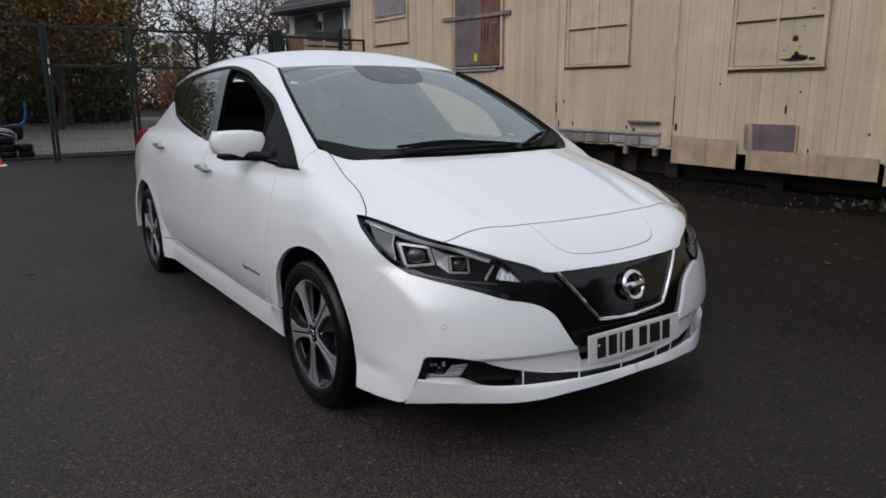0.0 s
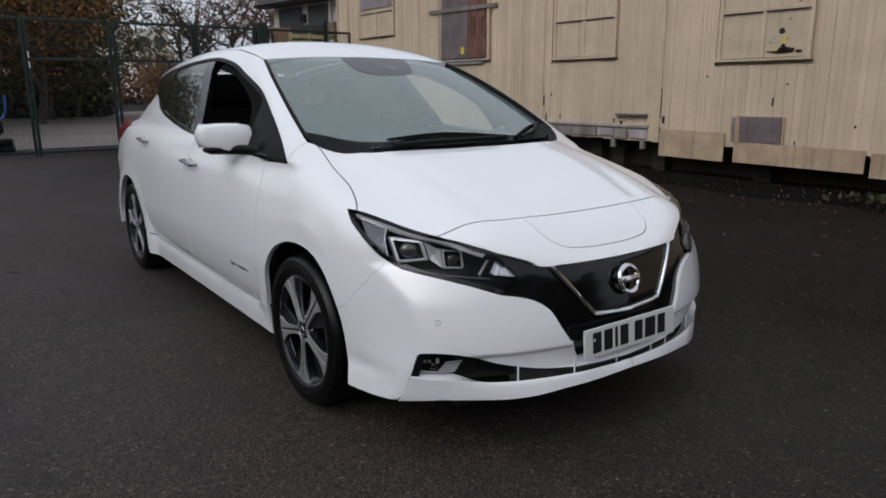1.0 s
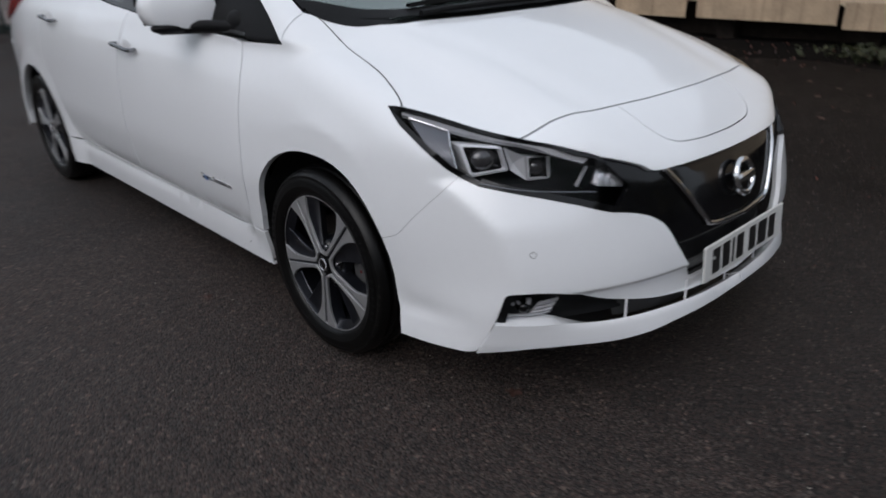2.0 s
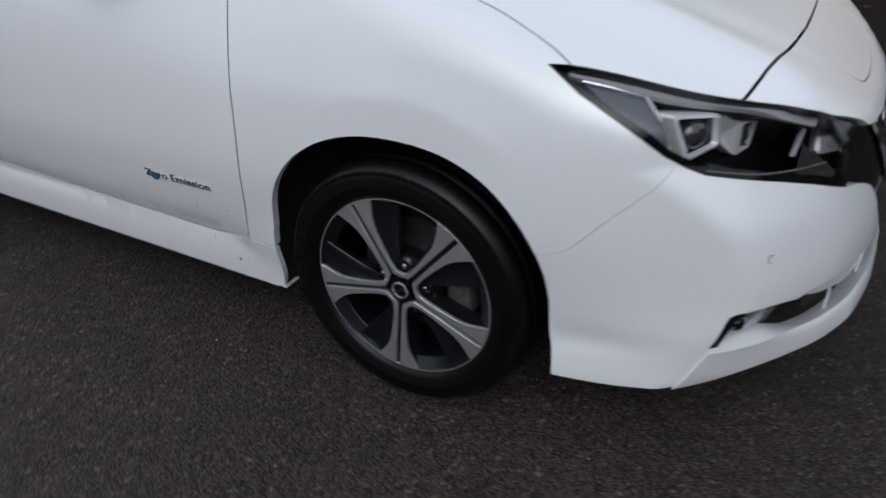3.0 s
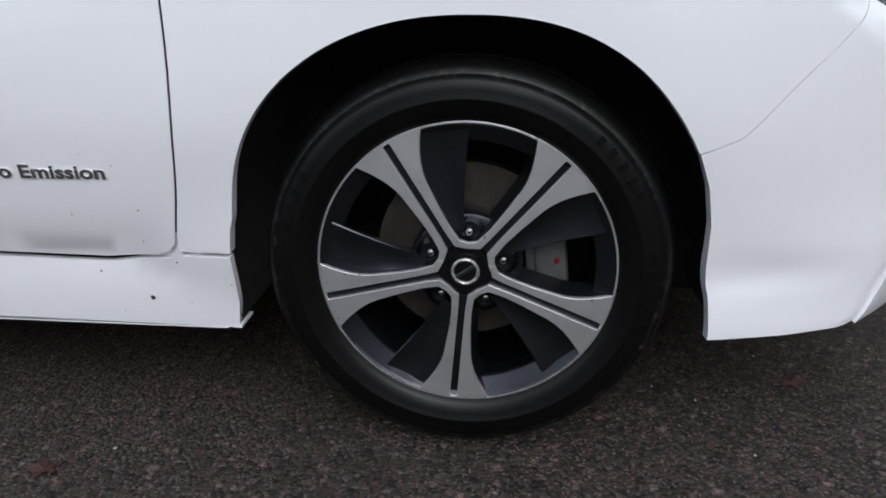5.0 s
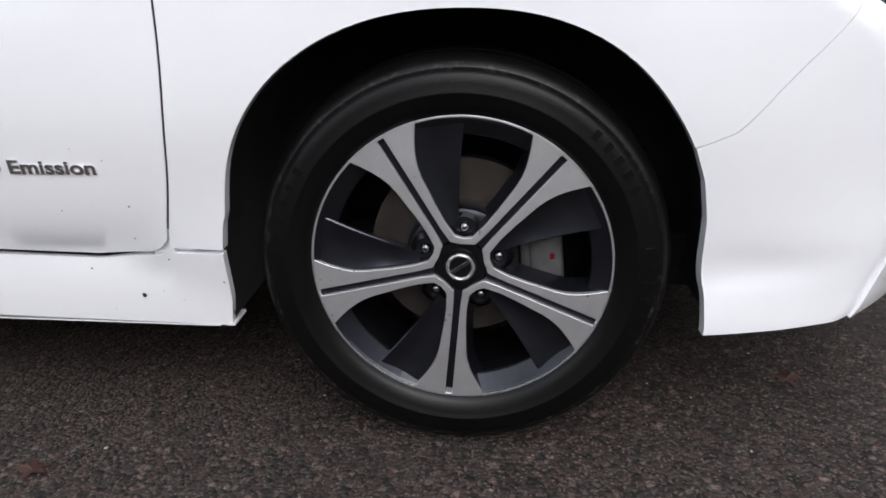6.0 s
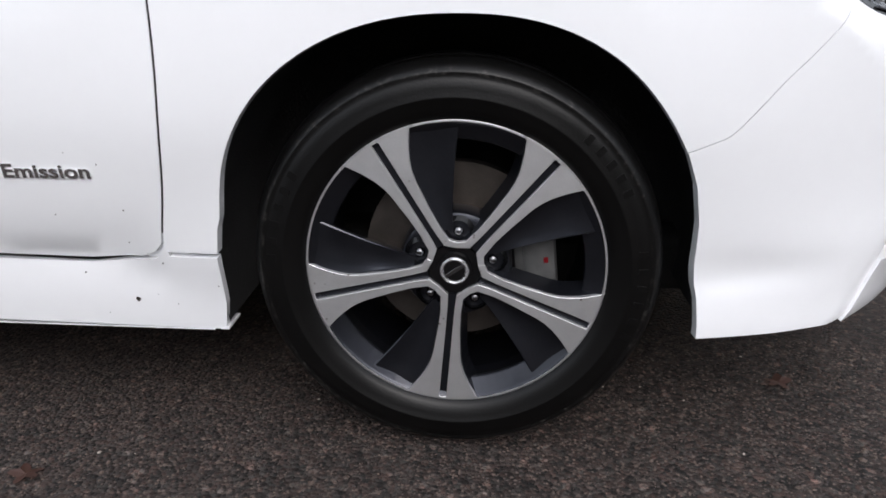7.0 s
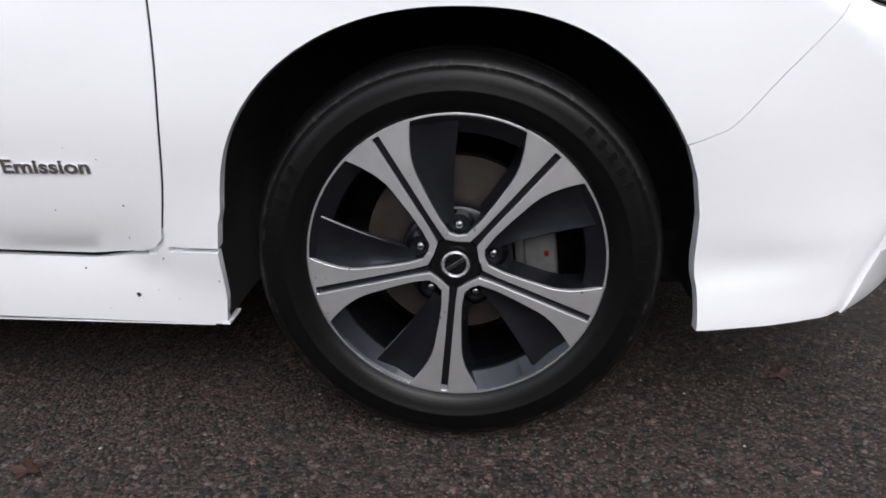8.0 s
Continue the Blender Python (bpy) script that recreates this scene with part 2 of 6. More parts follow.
# front: how far ahead the nose reaches at each height on the centre line, and how it falls back to the sides
NOSE = curve((.16, .885), (.20, .912), (.24, .924), (.30, .917), (.345, .914), (.400, .913), (.43, .911), (.59, .876), (.66, .852), (.74, .805), (.85, .73))
FALLBACK = curve((0, 0), (.2, .012), (.35, .038), (.5, .085), (.6, .135), (.7, .198), (.76, .250), (.80, .296), (.85, .37))
# bonnet: height on the centre line, and its fall to the sides
BONNET = curve((-.45, 1.10), (-.25, 1.06), (-.1, 1.032), (0, 1.007), (.2, .957), (.4, .895), (.55, .838), (.65, .798), (.72, .757), (.78, .712), (.85, .652), (.95, .56))
CROWN = curve((0, 0), (.3, 0), (.45, .003), (.52, .014), (.62, .052), (.70, .069), (.80, .092), (.90, .15))
TAIL = curve((.15, -3.42), (.3, -3.50), (.5, -3.54), (.75, -3.52), (.95, -3.46), (1.05, -3.40))
# cabin
GLASS_SIDE = curve((.90, .835), (1.0, .800), (1.2, .705), (1.35, .630), (1.5, .545))
CABIN_PLAN = curve((-3.4, -.13), (-3.0, -.085), (-2.5, -.035), (-1.9, -.004), (-1.4, .004), (-1.0, 0), (-.6, -.005), (-.2, -.02))
SCREEN = curve((.95, .08), (1.043, -.085), (1.20, -.40), (1.35, -.75), (1.42, -.96), (1.50, -1.24))
SCREEN_BOW = curve((0, 0), (.3, .028), (.5, .075), (.6, .102), (.694, .135), (.85, .22))
ROOF = curve((-3.3, 1.35), (-2.9, 1.425), (-2.4, 1.485), (-1.9, 1.512), (-1.5, 1.515), (-1.1, 1.490), (-.8, 1.45), (-.4, 1.37))
HATCH = curve((.9, -3.48), (1.05, -3.38), (1.25, -3.16), (1.42, -3.05), (1.5, -3.0))
AXLE, WHEEL_R, HUB_Z = -2.70, .323, .320


def flank(x, z):
    t = np.clip((x + 1.9) / 1.6, 0, 1)
    base = FLANK(x) + REAR_SECTION(z) * (1 - t) + SECTION(z) * t
    low = np.clip((.37 - z) / .17, 0, 1)
    ahead = np.clip((x - .20) / .38, 0, 1)
    base = base + (FRONT_SECTION(z) - SECTION(z)) * ahead + .027 * np.clip((x - .15) / .2, 0, 1) * low * low * (3 - 2 * low) * (1 - ahead)
    r = np.hypot(x, z - HUB_Z)
    base = smax(base, .861 - .05 * smax(r - .36, 0, .03) - .28 * smax(r - .434, 0, .008) - .22 * smax(x - .26, 0, .05) - np.where(x < 0, .3 * smax(.33 - z, 0, .06), .06 * smax(HUB_Z - z, 0, .05)), .010)
    r = np.hypot(x - AXLE, z - HUB_Z)
    return smax(base, .880 - .6 * smax(r - .43, 0, .05) - .06 * smax(HUB_Z - z, 0, .05), .02)


def lower(x, w, z):
    fs = w - flank(x, z)
    ledge = .020 * np.clip((.402 - z) / .014, 0, 1) * np.clip((.66 - w) / .10, 0, 1) * np.clip((z - .29) / .03, 0, 1)
    # the lower corners of the bumper draw in
    tuck = .32 * smax(.395 - z, 0, .02) * np.clip((w - .40) / .34, 0, 1.1)
    # the brow under each headlight leans back towards the wing
    brow = .42 * smax(np.minimum(np.minimum(z - .570, .115), .9 * (.82 - z)), 0, .020) * np.clip((w - .52) / .24, 0, 1)
    ff = .85 * (x - NOSE(z) + FALLBACK(w) + ledge + tuck + brow)
    # a shallow trough runs forward along each side of the bonnet
    trough = .0055 * np.exp(-((w - .50 + .20 * np.clip(x, -.2, .7)) / .055) ** 2) * np.clip((x + .2) / .2, 0, 1) * np.clip((.72 - x) / .2, 0, 1)
    ft = .9 * (z - BONNET(x) + CROWN(w) + trough)
    fr = .9 * (TAIL(z) + .30 * np.clip(w - .25, 0, 1) ** 2 - x)
    return smax(smax(smax(fs, ft, .05), ff, .009), fr, .08)


def cabin(x, w, z):
    fs = .93 * (w - GLASS_SIDE(z) - CABIN_PLAN(x))
    fw = .5 * (x - SCREEN(z) + SCREEN_BOW(w))
    ft = .97 * (z - ROOF(x) + .20 * w * w * w + .06 * w * w)
    fr = .8 * (HATCH(z) + .25 * w * w - x)
    return smax(smax(smax(fs, ft, .09), fw, .035), fr, .05)


def form(x, y, z):
    w = np.abs(y)
    return smin(lower(x, w, z), smax(cabin(x, w, z) + .55 * np.maximum(.965 - z, 0), .84 - z, .01), .03)


def onto(points, way, reach=1.2, below=0.0):
    """The points carried along way (from outside inwards) to the form's skin, or below it, and the skin's normals there."""
    p = np.asarray(points, float)
    d = np.asarray(way, float) / np.linalg.norm(way)
    start = p - d * reach
    steps = np.linspace(0, 2 * reach, 81)
    v = np.stack([form(*(start + d * s).T) + below for s in steps])
    inside = v <= 0
    i = np.clip(np.where(inside.any(0), inside.argmax(0), np.abs(v).argmin(0)), 1, 80)
    a, b = steps[i - 1], steps[i]
    for _ in range(18):
        mid = (a + b) / 2
        neg = form(*(start + d * mid[:, None]).T) + below <= 0
        a, b = np.where(neg, a, mid), np.where(neg, mid, b)
    q = start + d * ((a + b) / 2)[:, None]
    return q, slopes(q)


def slopes(q):
    e = .004
    g = np.stack([form(*(q + e * np.eye(3)[i]).T) - form(*(q - e * np.eye(3)[i]).T) for i in range(3)], 1)
    return g / np.maximum(np.linalg.norm(g, axis=1), 1e-9)[:, None]


def settle(points):
    """The points moved to the nearest place on the skin."""
    q = np.asarray(points, float).copy()
    for _ in range(12):
        e = .003
        g = np.stack([form(*(q + e * np.eye(3)[i]).T) - form(*(q - e * np.eye(3)[i]).T) for i in range(3)], 1) / (2 * e)
        q -= (form(*q.T) / np.maximum((g * g).sum(1), .05))[:, None] * g * .8
    return q

# ---- mesh helpers ----


def mesh_of(name, verts, faces, mat, smooth=True):
    me = bpy.data.meshes.new(name)
    me.from_pydata([tuple(map(float, v)) for v in verts], [], [tuple(map(int, f)) for f in faces])
    if smooth:
        me.polygons.foreach_set("use_smooth", [True] * len(me.polygons))
    me.materials.append(mat)
    me.update()
    return me


def child(name, me, parent, label=""):
    ob = new(name, me)
    ob.parent = parent
    return tagged(ob, label)


def part(name, bm, mat, parent, label="", smooth=False):
    me = bpy.data.meshes.new(name)
    bm.normal_update()
    bm.to_mesh(me)
    bm.free()
    if smooth:
        me.polygons.foreach_set("use_smooth", [True] * len(me.polygons))
        me.set_sharp_from_angle(angle=radians(35))
    me.materials.append(mat)
    return child(name, me, parent, label)


def empty(name, m=None):
    ob = new(name)
    ob.empty_display_size = .2
    if m is not None:
        ob.matrix_world = m
    return ob


def box(bm, lo, hi, bevel=0.0, m=None, segments=2):
    lo, hi = Vector(lo), Vector(hi)
    t = Matrix.Translation((lo + hi) / 2) @ Matrix.Diagonal((*(hi - lo), 1))
    g = bmesh.ops.create_cube(bm, size=1, matrix=(m @ t) if m is not None else t)["verts"]
    if bevel:
        edges = list({e for v in g for e in v.link_edges})
        bmesh.ops.bevel(bm, geom=edges, offset=bevel, segments=segments, affect="EDGES", profile=.5)
    return bm


def rod(bm, a, b, r, r2=None, sides=12):
    a, b = Vector(a), Vector(b)
    d = b - a
    m = Matrix.Translation((a + b) / 2) @ d.to_track_quat("Z", "Y").to_matrix().to_4x4()
    bmesh.ops.create_cone(bm, cap_ends=True, segments=sides, radius1=r, radius2=r if r2 is None else r2, depth=d.length, matrix=m)
    return bm


def bend(points, n=6):
    """A smooth line (Catmull-Rom) through the points."""
    p = np.asarray(points, float)
    q = np.vstack([2 * p[0] - p[1], p, 2 * p[-1] - p[-2]])
    out = []
    for i in range(len(p) - 1):
        a, b, c, d = q[i:i + 4]
        for k in range(n):
            t = k / n
            out.append(.5 * (2 * b + (c - a) * t + (2 * a - 5 * b + 4 * c - d) * t * t + (3 * b - a - 3 * c + d) * t ** 3))
    out.append(p[-1])
    return [tuple(v) for v in out]


def tube(bm, line, r, sides=8):
    line = [Vector(p) for p in line]
    rings = []
    for i, p in enumerate(line):
        d = (line[min(i + 1, len(line) - 1)] - line[max(i - 1, 0)]).normalized()
        q = d.to_track_quat("Z", "Y")
        rings.append([bm.verts.new(p + q @ Vector((r * math.cos(a), r * math.sin(a), 0))) for a in np.linspace(0, 2 * math.pi, sides, endpoint=False)])
    for a, b in zip(rings, rings[1:]):
        for k in range(sides):
            bm.faces.new((a[k], a[(k + 1) % sides], b[(k + 1) % sides], b[k]))
    bm.faces.new(rings[0][::-1])
    bm.faces.new(rings[-1])
    return bm


def offset_outline(p, d):
    """A closed outline (counter-clockwise) drawn in by d."""
    n = len(p)
    out = np.zeros_like(p)
    for i in range(n):
        a, b, c = p[i - 1], p[i], p[(i + 1) % n]
        e, f = b - a, c - b
        e, f = e / max(np.hypot(*e), 1e-9), f / max(np.hypot(*f), 1e-9)
        ne, nf = np.array([-e[1], e[0]]), np.array([-f[1], f[0]])
        k = ne + nf
        out[i] = b + d * k / max(.35, (1 + ne @ nf))
    return out


def fill(p2, step):
    """Triangles that fill a closed 2D outline, with a grid of points inside."""
    dense = []
    for a, b in zip(p2, np.roll(p2, -1, 0)):
        k = max(1, int(math.ceil(np.hypot(*(b - a)) / (step * .8))))
        dense += [a + (b - a) * t / k for t in range(k)]
    dense = np.array(dense)
    lo, hi = dense.min(0), dense.max(0)
    gx, gy = np.meshgrid(np.arange(lo[0] + step / 2, hi[0], step), np.arange(lo[1] + step / 2, hi[1], step))
    g = np.stack([gx.ravel(), gy.ravel()], 1)
    a, b = dense, np.roll(dense, -1, 0)
    if len(g):
        cross = ((a[None, :, 1] > g[:, None, 1]) != (b[None, :, 1] > g[:, None, 1]))
        den = np.where(np.abs(b[:, 1] - a[:, 1]) < 1e-12, 1e-12, b[:, 1] - a[:, 1])
        xx = a[None, :, 0] + (g[:, None, 1] - a[None, :, 1]) * ((b[:, 0] - a[:, 0]) / den)[None]
        inside = (cross & (g[:, None, 0] < xx)).sum(1) % 2 == 1
        near = np.sqrt(((g[:, None] - dense[None]) ** 2).sum(2)).min(1)
        g = g[inside & (near > step * .45)]
    n = len(dense)
    pts = [Vector(q) for q in np.vstack([dense, g])]
    vs, es, fs, *_ = geometry.delaunay_2d_cdt(pts, [(i, (i + 1) % n) for i in range(n)], [], 1, 1e-7)
    return np.array([tuple(v) for v in vs]), [tuple(f) for f in fs]


def skin(patches, gap=.002, depth=.018, step=.03, below=0.0):
    """Panels cut from the form: each patch is (outline of places, way inwards). Gives vertices, faces and a normal for every face corner."""
    V, Fc, N = [], [], []
    for outline, way in patches:
        o = settle(outline)
        d = np.asarray(way, float)
        d /= np.linalg.norm(d)
        u = np.cross((0, 0, 1), d) if abs(d[2]) < .9 else np.cross((0, 1, 0), d)
        u /= np.linalg.norm(u)
        v = np.cross(d, u)
        p2 = np.stack([o @ u, o @ v], 1)
        x, y = p2.T
        if (x * np.roll(y, -1) - y * np.roll(x, -1)).sum() < 0:
            p2 = p2[::-1]
        if gap:
            p2 = offset_outline(p2, gap)
        q2, faces = fill(p2, step)
        base = q2[:, :1] * u + q2[:, 1:] * v + d * (o @ d).mean()
        p, n = onto(base, d, below=below(base) if callable(below) else below)
        start = len(V)
        V += list(p)
        count = {}
        for f in faces:
            a, b, c = (p[i] for i in f)
            if np.cross(b - a, c - a) @ (n[f[0]] + n[f[1]] + n[f[2]]) < 0:
                f = f[::-1]
            Fc.append([start + i for i in f])
            N += [n[i] for i in f]
            for e in zip(f, (*f[1:], f[0])):
                count[e] = 1
        if depth:
            rim = [e for e in count if (e[1], e[0]) not in count]
            inner = {}
            for i in {i for e in rim for i in e}:
                inner[i] = len(V)
                V.append(p[i] - n[i] * depth)
            for a, b in rim:
                side = np.cross(p[b] - p[a], n[a])
                side /= max(np.linalg.norm(side), 1e-9)
                Fc.append([start + a, inner[a], inner[b], start + b])
                N += [side] * 4
    return V, Fc, N


def panel(name, patches, mat, parent, label="", **kw):
    V, Fc, N = skin(patches, **kw)
    me = mesh_of(name, V, Fc, mat)
    me.normals_split_custom_set([tuple(map(float, n)) for n in N])
    return child(name, me, parent, label)


def lathe(profile, axis_y, side, sides=96):
    """Turns a profile of (radius, outward) round a wheel's axle; side: -1 the car's right, 1 its left."""
    V, Fc = [], []
    n = len(profile)
    for k in range(sides):
        a = 2 * math.pi * k / sides
        for r, o in profile:
            V.append((r * math.cos(a), side * (axis_y + o), r * math.sin(a)))
    for k in range(sides):
        for i in range(n - 1):
            a, b = k * n + i, ((k + 1) % sides) * n + i
            Fc.append((a, a + 1, b + 1, b))
    return V, Fc


def slab(bm, outline, low, high, chamfer=0.0, shrink=0.0):
    """A plate with a 2D outline in (x, z), from outward place low to high (right side of the car: y = -outward); its face is drawn in by chamfer."""
    o = np.asarray(outline, float)
    x, y = o.T
    if (x * np.roll(y, -1) - y * np.roll(x, -1)).sum() < 0:
        o = o[::-1]
    lows = offset_outline(o, -shrink) if shrink else o
    rings = [(lows, low)]
    if chamfer:
        rings += [(o, high - chamfer), (offset_outline(o, chamfer), high)]
    else:
        rings += [(o, high)]
    vs = [[bm.verts.new((p[0], -w, p[1])) for p in r] for r, w in rings]
    n = len(o)
    for a, b in zip(vs, vs[1:]):
        for i in range(n):
            bm.faces.new((a[i], a[(i + 1) % n], b[(i + 1) % n], b[i]))
    bm.faces.new(vs[-1])
    bm.faces.new(vs[0][::-1])
    return bm

# ---- the car ----
FOG_SILVER = material("fog_lamp_silver", (.55, .55, .57), rough=.3, metal=.35, vary=.1, scale=60)
RIM_LIP = material("polished_rim_lip", (.80, .80, .82), rough=.34, metal=.9, vary=.1, scale=30)
ROAD_DIRT = material("road_dirt", (.025, .018, .014), rough=.9, vary=.4, scale=60)
PROJECTOR = material("dark_projector_glass", (.035, .034, .036), rough=.08, vary=.2, spec=.7, coat=.6)
SATIN = material("satin_silver_lamp_trim", (.74, .74, .76), rough=.28, metal=.35, vary=.08)
LAMP_SHADE = material("shaded_lamp_bowl", (.05, .05, .052), rough=.25, metal=.6, vary=.15)
car = tagged(empty("hatchback_car"), "white electric five-door hatchback parked on the asphalt, driver's window down", "car")
IN_TOP, IN_FRONT = (0, 0, -1), (-1, 0, 0)
INDICATOR_BAR = [(.686, .520, .642), (.690, .505, .668), (.694, .492, .690)]


def mirrored(points, s):
    return [(x, s * w, z) for x, w, z in points]


# lines shared by neighbouring panels, as (x, half width, z)
ARCH = [(x - .0085 * math.sin(math.pi * min(1, max(0, (z - .42) / .255))) * (1 if x > 0 else .6), w, z) for x, w, z in [(.003 + .346 * math.cos(a) * (abs(math.cos(a)) + 1e-9) ** -.12, .872, .322 + .352 * math.sin(a) * (abs(math.sin(a)) + 1e-9) ** -.12) for a in np.radians(np.linspace(27, 171, 46))]]
ARCH_REAR = [(AXLE + .352 * math.cos(a), .88, .322 + .352 * math.sin(a)) for a in np.radians(np.linspace(0, 172, 50))]
SEAM = bend([(.3090, .86, .498), (.345, .856, .512), (.370, .852, .526), (.430, .840, .590), (.490, .815, .650), (.526, .780, .696)], 4)
LAMP_LOW = [(.284, .792, .839), (.347, .806, .798), (.424, .806, .758), (.500, .791, .710), (.540, .774, .690), (.572, .757, .678), (.610, .729, .669), (.690, .648, .644), (.738, .582, .621), (.786, .501, .591)]
LAMP_TOP = bend([(.284, .792, .839), (.320, .776, .834), (.418, .730, .8135), (.500, .688, .791), (.590, .628, .771), (.662, .570, .747), (.733, .487, .715)], 4)
BONNET_SIDE = bend([(-.190, .680, 1.026), (-.146, .672, 1.007), (-.013, .686, .946), (.138, .707, .903), (.224, .732, .875), (.282, .754, .853), (.320, .776, .834)], 4)
DOOR_FRONT = bend([(-.420, .81, .950), (-.408, .825, .880), (-.398, .866, .74), (-.396, .878, .60), (-.410, .879, .46), (-.430, .86, .366)], 4)
BONNET_FRONT = [(.590, .622, .769), (.605, .550, .789), (.618, .483, .806), (.632, .380, .805), (.639, .289, .801), (.648, .15, .802), (.650, 0, .803)]
COWL = bend([(-.190, .680, 1.026), (-.148, .640, 1.015), (-.006, .478, 1.003), (.027, .246, 1.0), (.032, 0, 1.0)], 4)
NOSE_EDGE = bend([(.733, .485, .715), (.785, .392, .685), (.824, .340, .6685), (.842, .15, .670), (.848, 0, .672)], 4)
MASK_LOW = bend([(.786, .501, .591), (.815, .441, .580), (.835, .393, .562), (.851, .358, .537), (.861, .338, .511), (.871, .322, .480), (.887, .285, .420), (.895, .252, .372), (.900, .240, .345)], 2)
FOG_TOP = bend([(.652, .757, .385), (.662, .744, .408), (.708, .692, .412), (.762, .625, .400), (.790, .550, .369), (.822, .465, .346), (.857, .351, .324), (.884, .240, .3145)], 3)


def both(line):
    return [(x, -w, z) for x, w, z in line] + [(x, w, z) for x, w, z in line[::-1]][(1 if abs(line[-1][1]) < 1e-6 else 0):]


# bonnet, nose panel with the charging flap, lower nose
panel("bonnet", [([(x, -w, z) for x, w, z in BONNET_SIDE] + [(x, -w, z) for x, w, z in LAMP_TOP[4:17]]
                  + both(BONNET_FRONT)[1:-1] + [(x, w, z) for x, w, z in LAMP_TOP[4:17][::-1]] + [(x, w, z) for x, w, z in BONNET_SIDE[::-1]]
                  + both(COWL)[::-1][1:-1], IN_TOP)], WHITE, car, "white bonnet", gap=.0042, depth=.03, step=.035)
FLAP = bend([(.639, .289, .801), (.720, .272, .757), (.755, .250, .732), (.776, .215, .714), (.786, .170, .706), (.793, .08, .700), (.795, 0, .700)], 3)
panel("nose_panel", [([(x, -w, z) for x, w, z in BONNET_FRONT[:5]] + both(FLAP)[1:-1] + [(x, w, z) for x, w, z in BONNET_FRONT[:5][::-1]]
                      + [(x, w, z) for x, w, z in LAMP_TOP[16:]] + both(NOSE_EDGE)[::-1][1:-1] + [(x, -w, z) for x, w, z in LAMP_TOP[16:][::-1]][:-1], IN_TOP)], WHITE, car, step=.025)
panel("charging_flap", [(both(FLAP) + [(.648, .15, .802), (.650, 0, .803), (.648, -.15, .802)], IN_TOP)], WHITE, car, "white charging flap in the nose", gap=.0012, step=.025)

for s in (-1, 1):
    m = lambda line: mirrored(line, s)
    side, slant, corner = (0, -s, 0), (0, -s, -.55), (-.75, -.66 * s, -.1)
    panel("front_wing", [(m(ARCH + [(-.345, .86, .375), (-.351, .85, .3355), (-.434, .85, .3350)] + DOOR_FRONT[::-1]
                            + [(-.33, .80, .952), (-.200, .794, .955), (-.205, .745, 1.0), (-.210, .698, 1.038)] + BONNET_SIDE
                            + LAMP_LOW[:4] + SEAM[::-1][:-1]), slant)], WHITE, car, "white front wing", gap=.0005, depth=.02, step=.015)
    # black strips paint the shade inside the bonnet and door gaps
    for name, line, way, half in (("bonnet_gap_shade", BONNET_SIDE, slant, (0, .0045, 0)), ("door_gap_shade", DOOR_FRONT, side, (.0045, 0, 0))):
        d = np.array(half)
        panel(name, [(m([tuple(np.array(p) - d) for p in line] + [tuple(np.array(p) + d) for p in line[::-1]]), way)], INK, car, "black strip standing in for the shade of the panel gap", gap=0, depth=0, step=.02, below=.0022)
    split = [(.884, .238, .3145), (.895, .238, .345)]
    panel("front_bumper", [(m(SEAM + LAMP_LOW[4:] + MASK_LOW[1:-1] + split[::-1] + FOG_TOP[::-1][1:]
                              + [(.646, .766, .350), (.634, .768, .322), (.604, .782, .250), (.588, .791, .2275), (.560, .803, .2235), (.354, .845, .2185), (.349, .85, .29), (.3430, .86, .345), (.3400, .86, .395), (.3285, .86, .450)]), (-.72, -.68 * s, 0))],
          WHITE, car, "white front bumper", gap=.0005, depth=.018, step=.013)
    # head lamp
    lamp_way = (-.62, -.70 * s, -.30)
    cut = [(.733, .485, .715), (.779, .425, .634), (.788, .470, .598)]
    outline = LAMP_TOP + cut[1:] + LAMP_LOW[1:][::-1][1:]
    lamp = panel("headlight", [(m(outline), lamp_way)], LENS, car, "clear angular headlight over black housing", gap=.004, depth=0, step=.03)
    panel("housing", [(m(outline), lamp_way)], LAMP_BLACK, lamp, gap=.001, depth=0, step=.03, below=.125)
    panel("housing_rim", [(m(LAMP_TOP + [(x, w - .012, z - .016) for x, w, z in LAMP_TOP[1:][::-1]]), lamp_way)], GLOSS, lamp, gap=0, depth=.045, step=.02, below=-.0012)
    panel("housing_rim", [(m(LAMP_LOW[:6] + [(x + .010, w - .004, z + .010) for x, w, z in LAMP_LOW[1:6][::-1]]), lamp_way)], GLOSS, lamp, gap=0, depth=.045, step=.02, below=-.0012)
    panel("housing_rim", [(m(LAMP_LOW[5:] + [(x + .004, w - .006, z + .016) for x, w, z in LAMP_LOW[5:][::-1]]), lamp_way)], GLOSS, lamp, gap=0, depth=.045, step=.02, below=-.0012)
    panel("side_blade", [(m([(.346, .778, .801), (.452, .742, .776), (.512, .770, .705), (.424, .790, .757)]), lamp_way)], LAMP_GREY, lamp, "grey inner blade", gap=.002, depth=.02, step=.02, below=.02)
    q, n = onto(settle(m([(.450, .742, .777), (.480, .757, .742), (.513, .771, .703)])), lamp_way, below=.016)
    bm = bmesh.new()
    tube(bm, [tuple(p) for p in q], .0032, 6)
    part("blade_edge", bm, LAMP_BRIGHT, lamp, smooth=True)
    q, n = onto(settle(m([(.350, .778, .801), (.400, .762, .789), (.450, .743, .777)])), lamp_way, below=.016)
    bm = bmesh.new()
    tube(bm, [tuple(p) for p in q], .0028, 6)
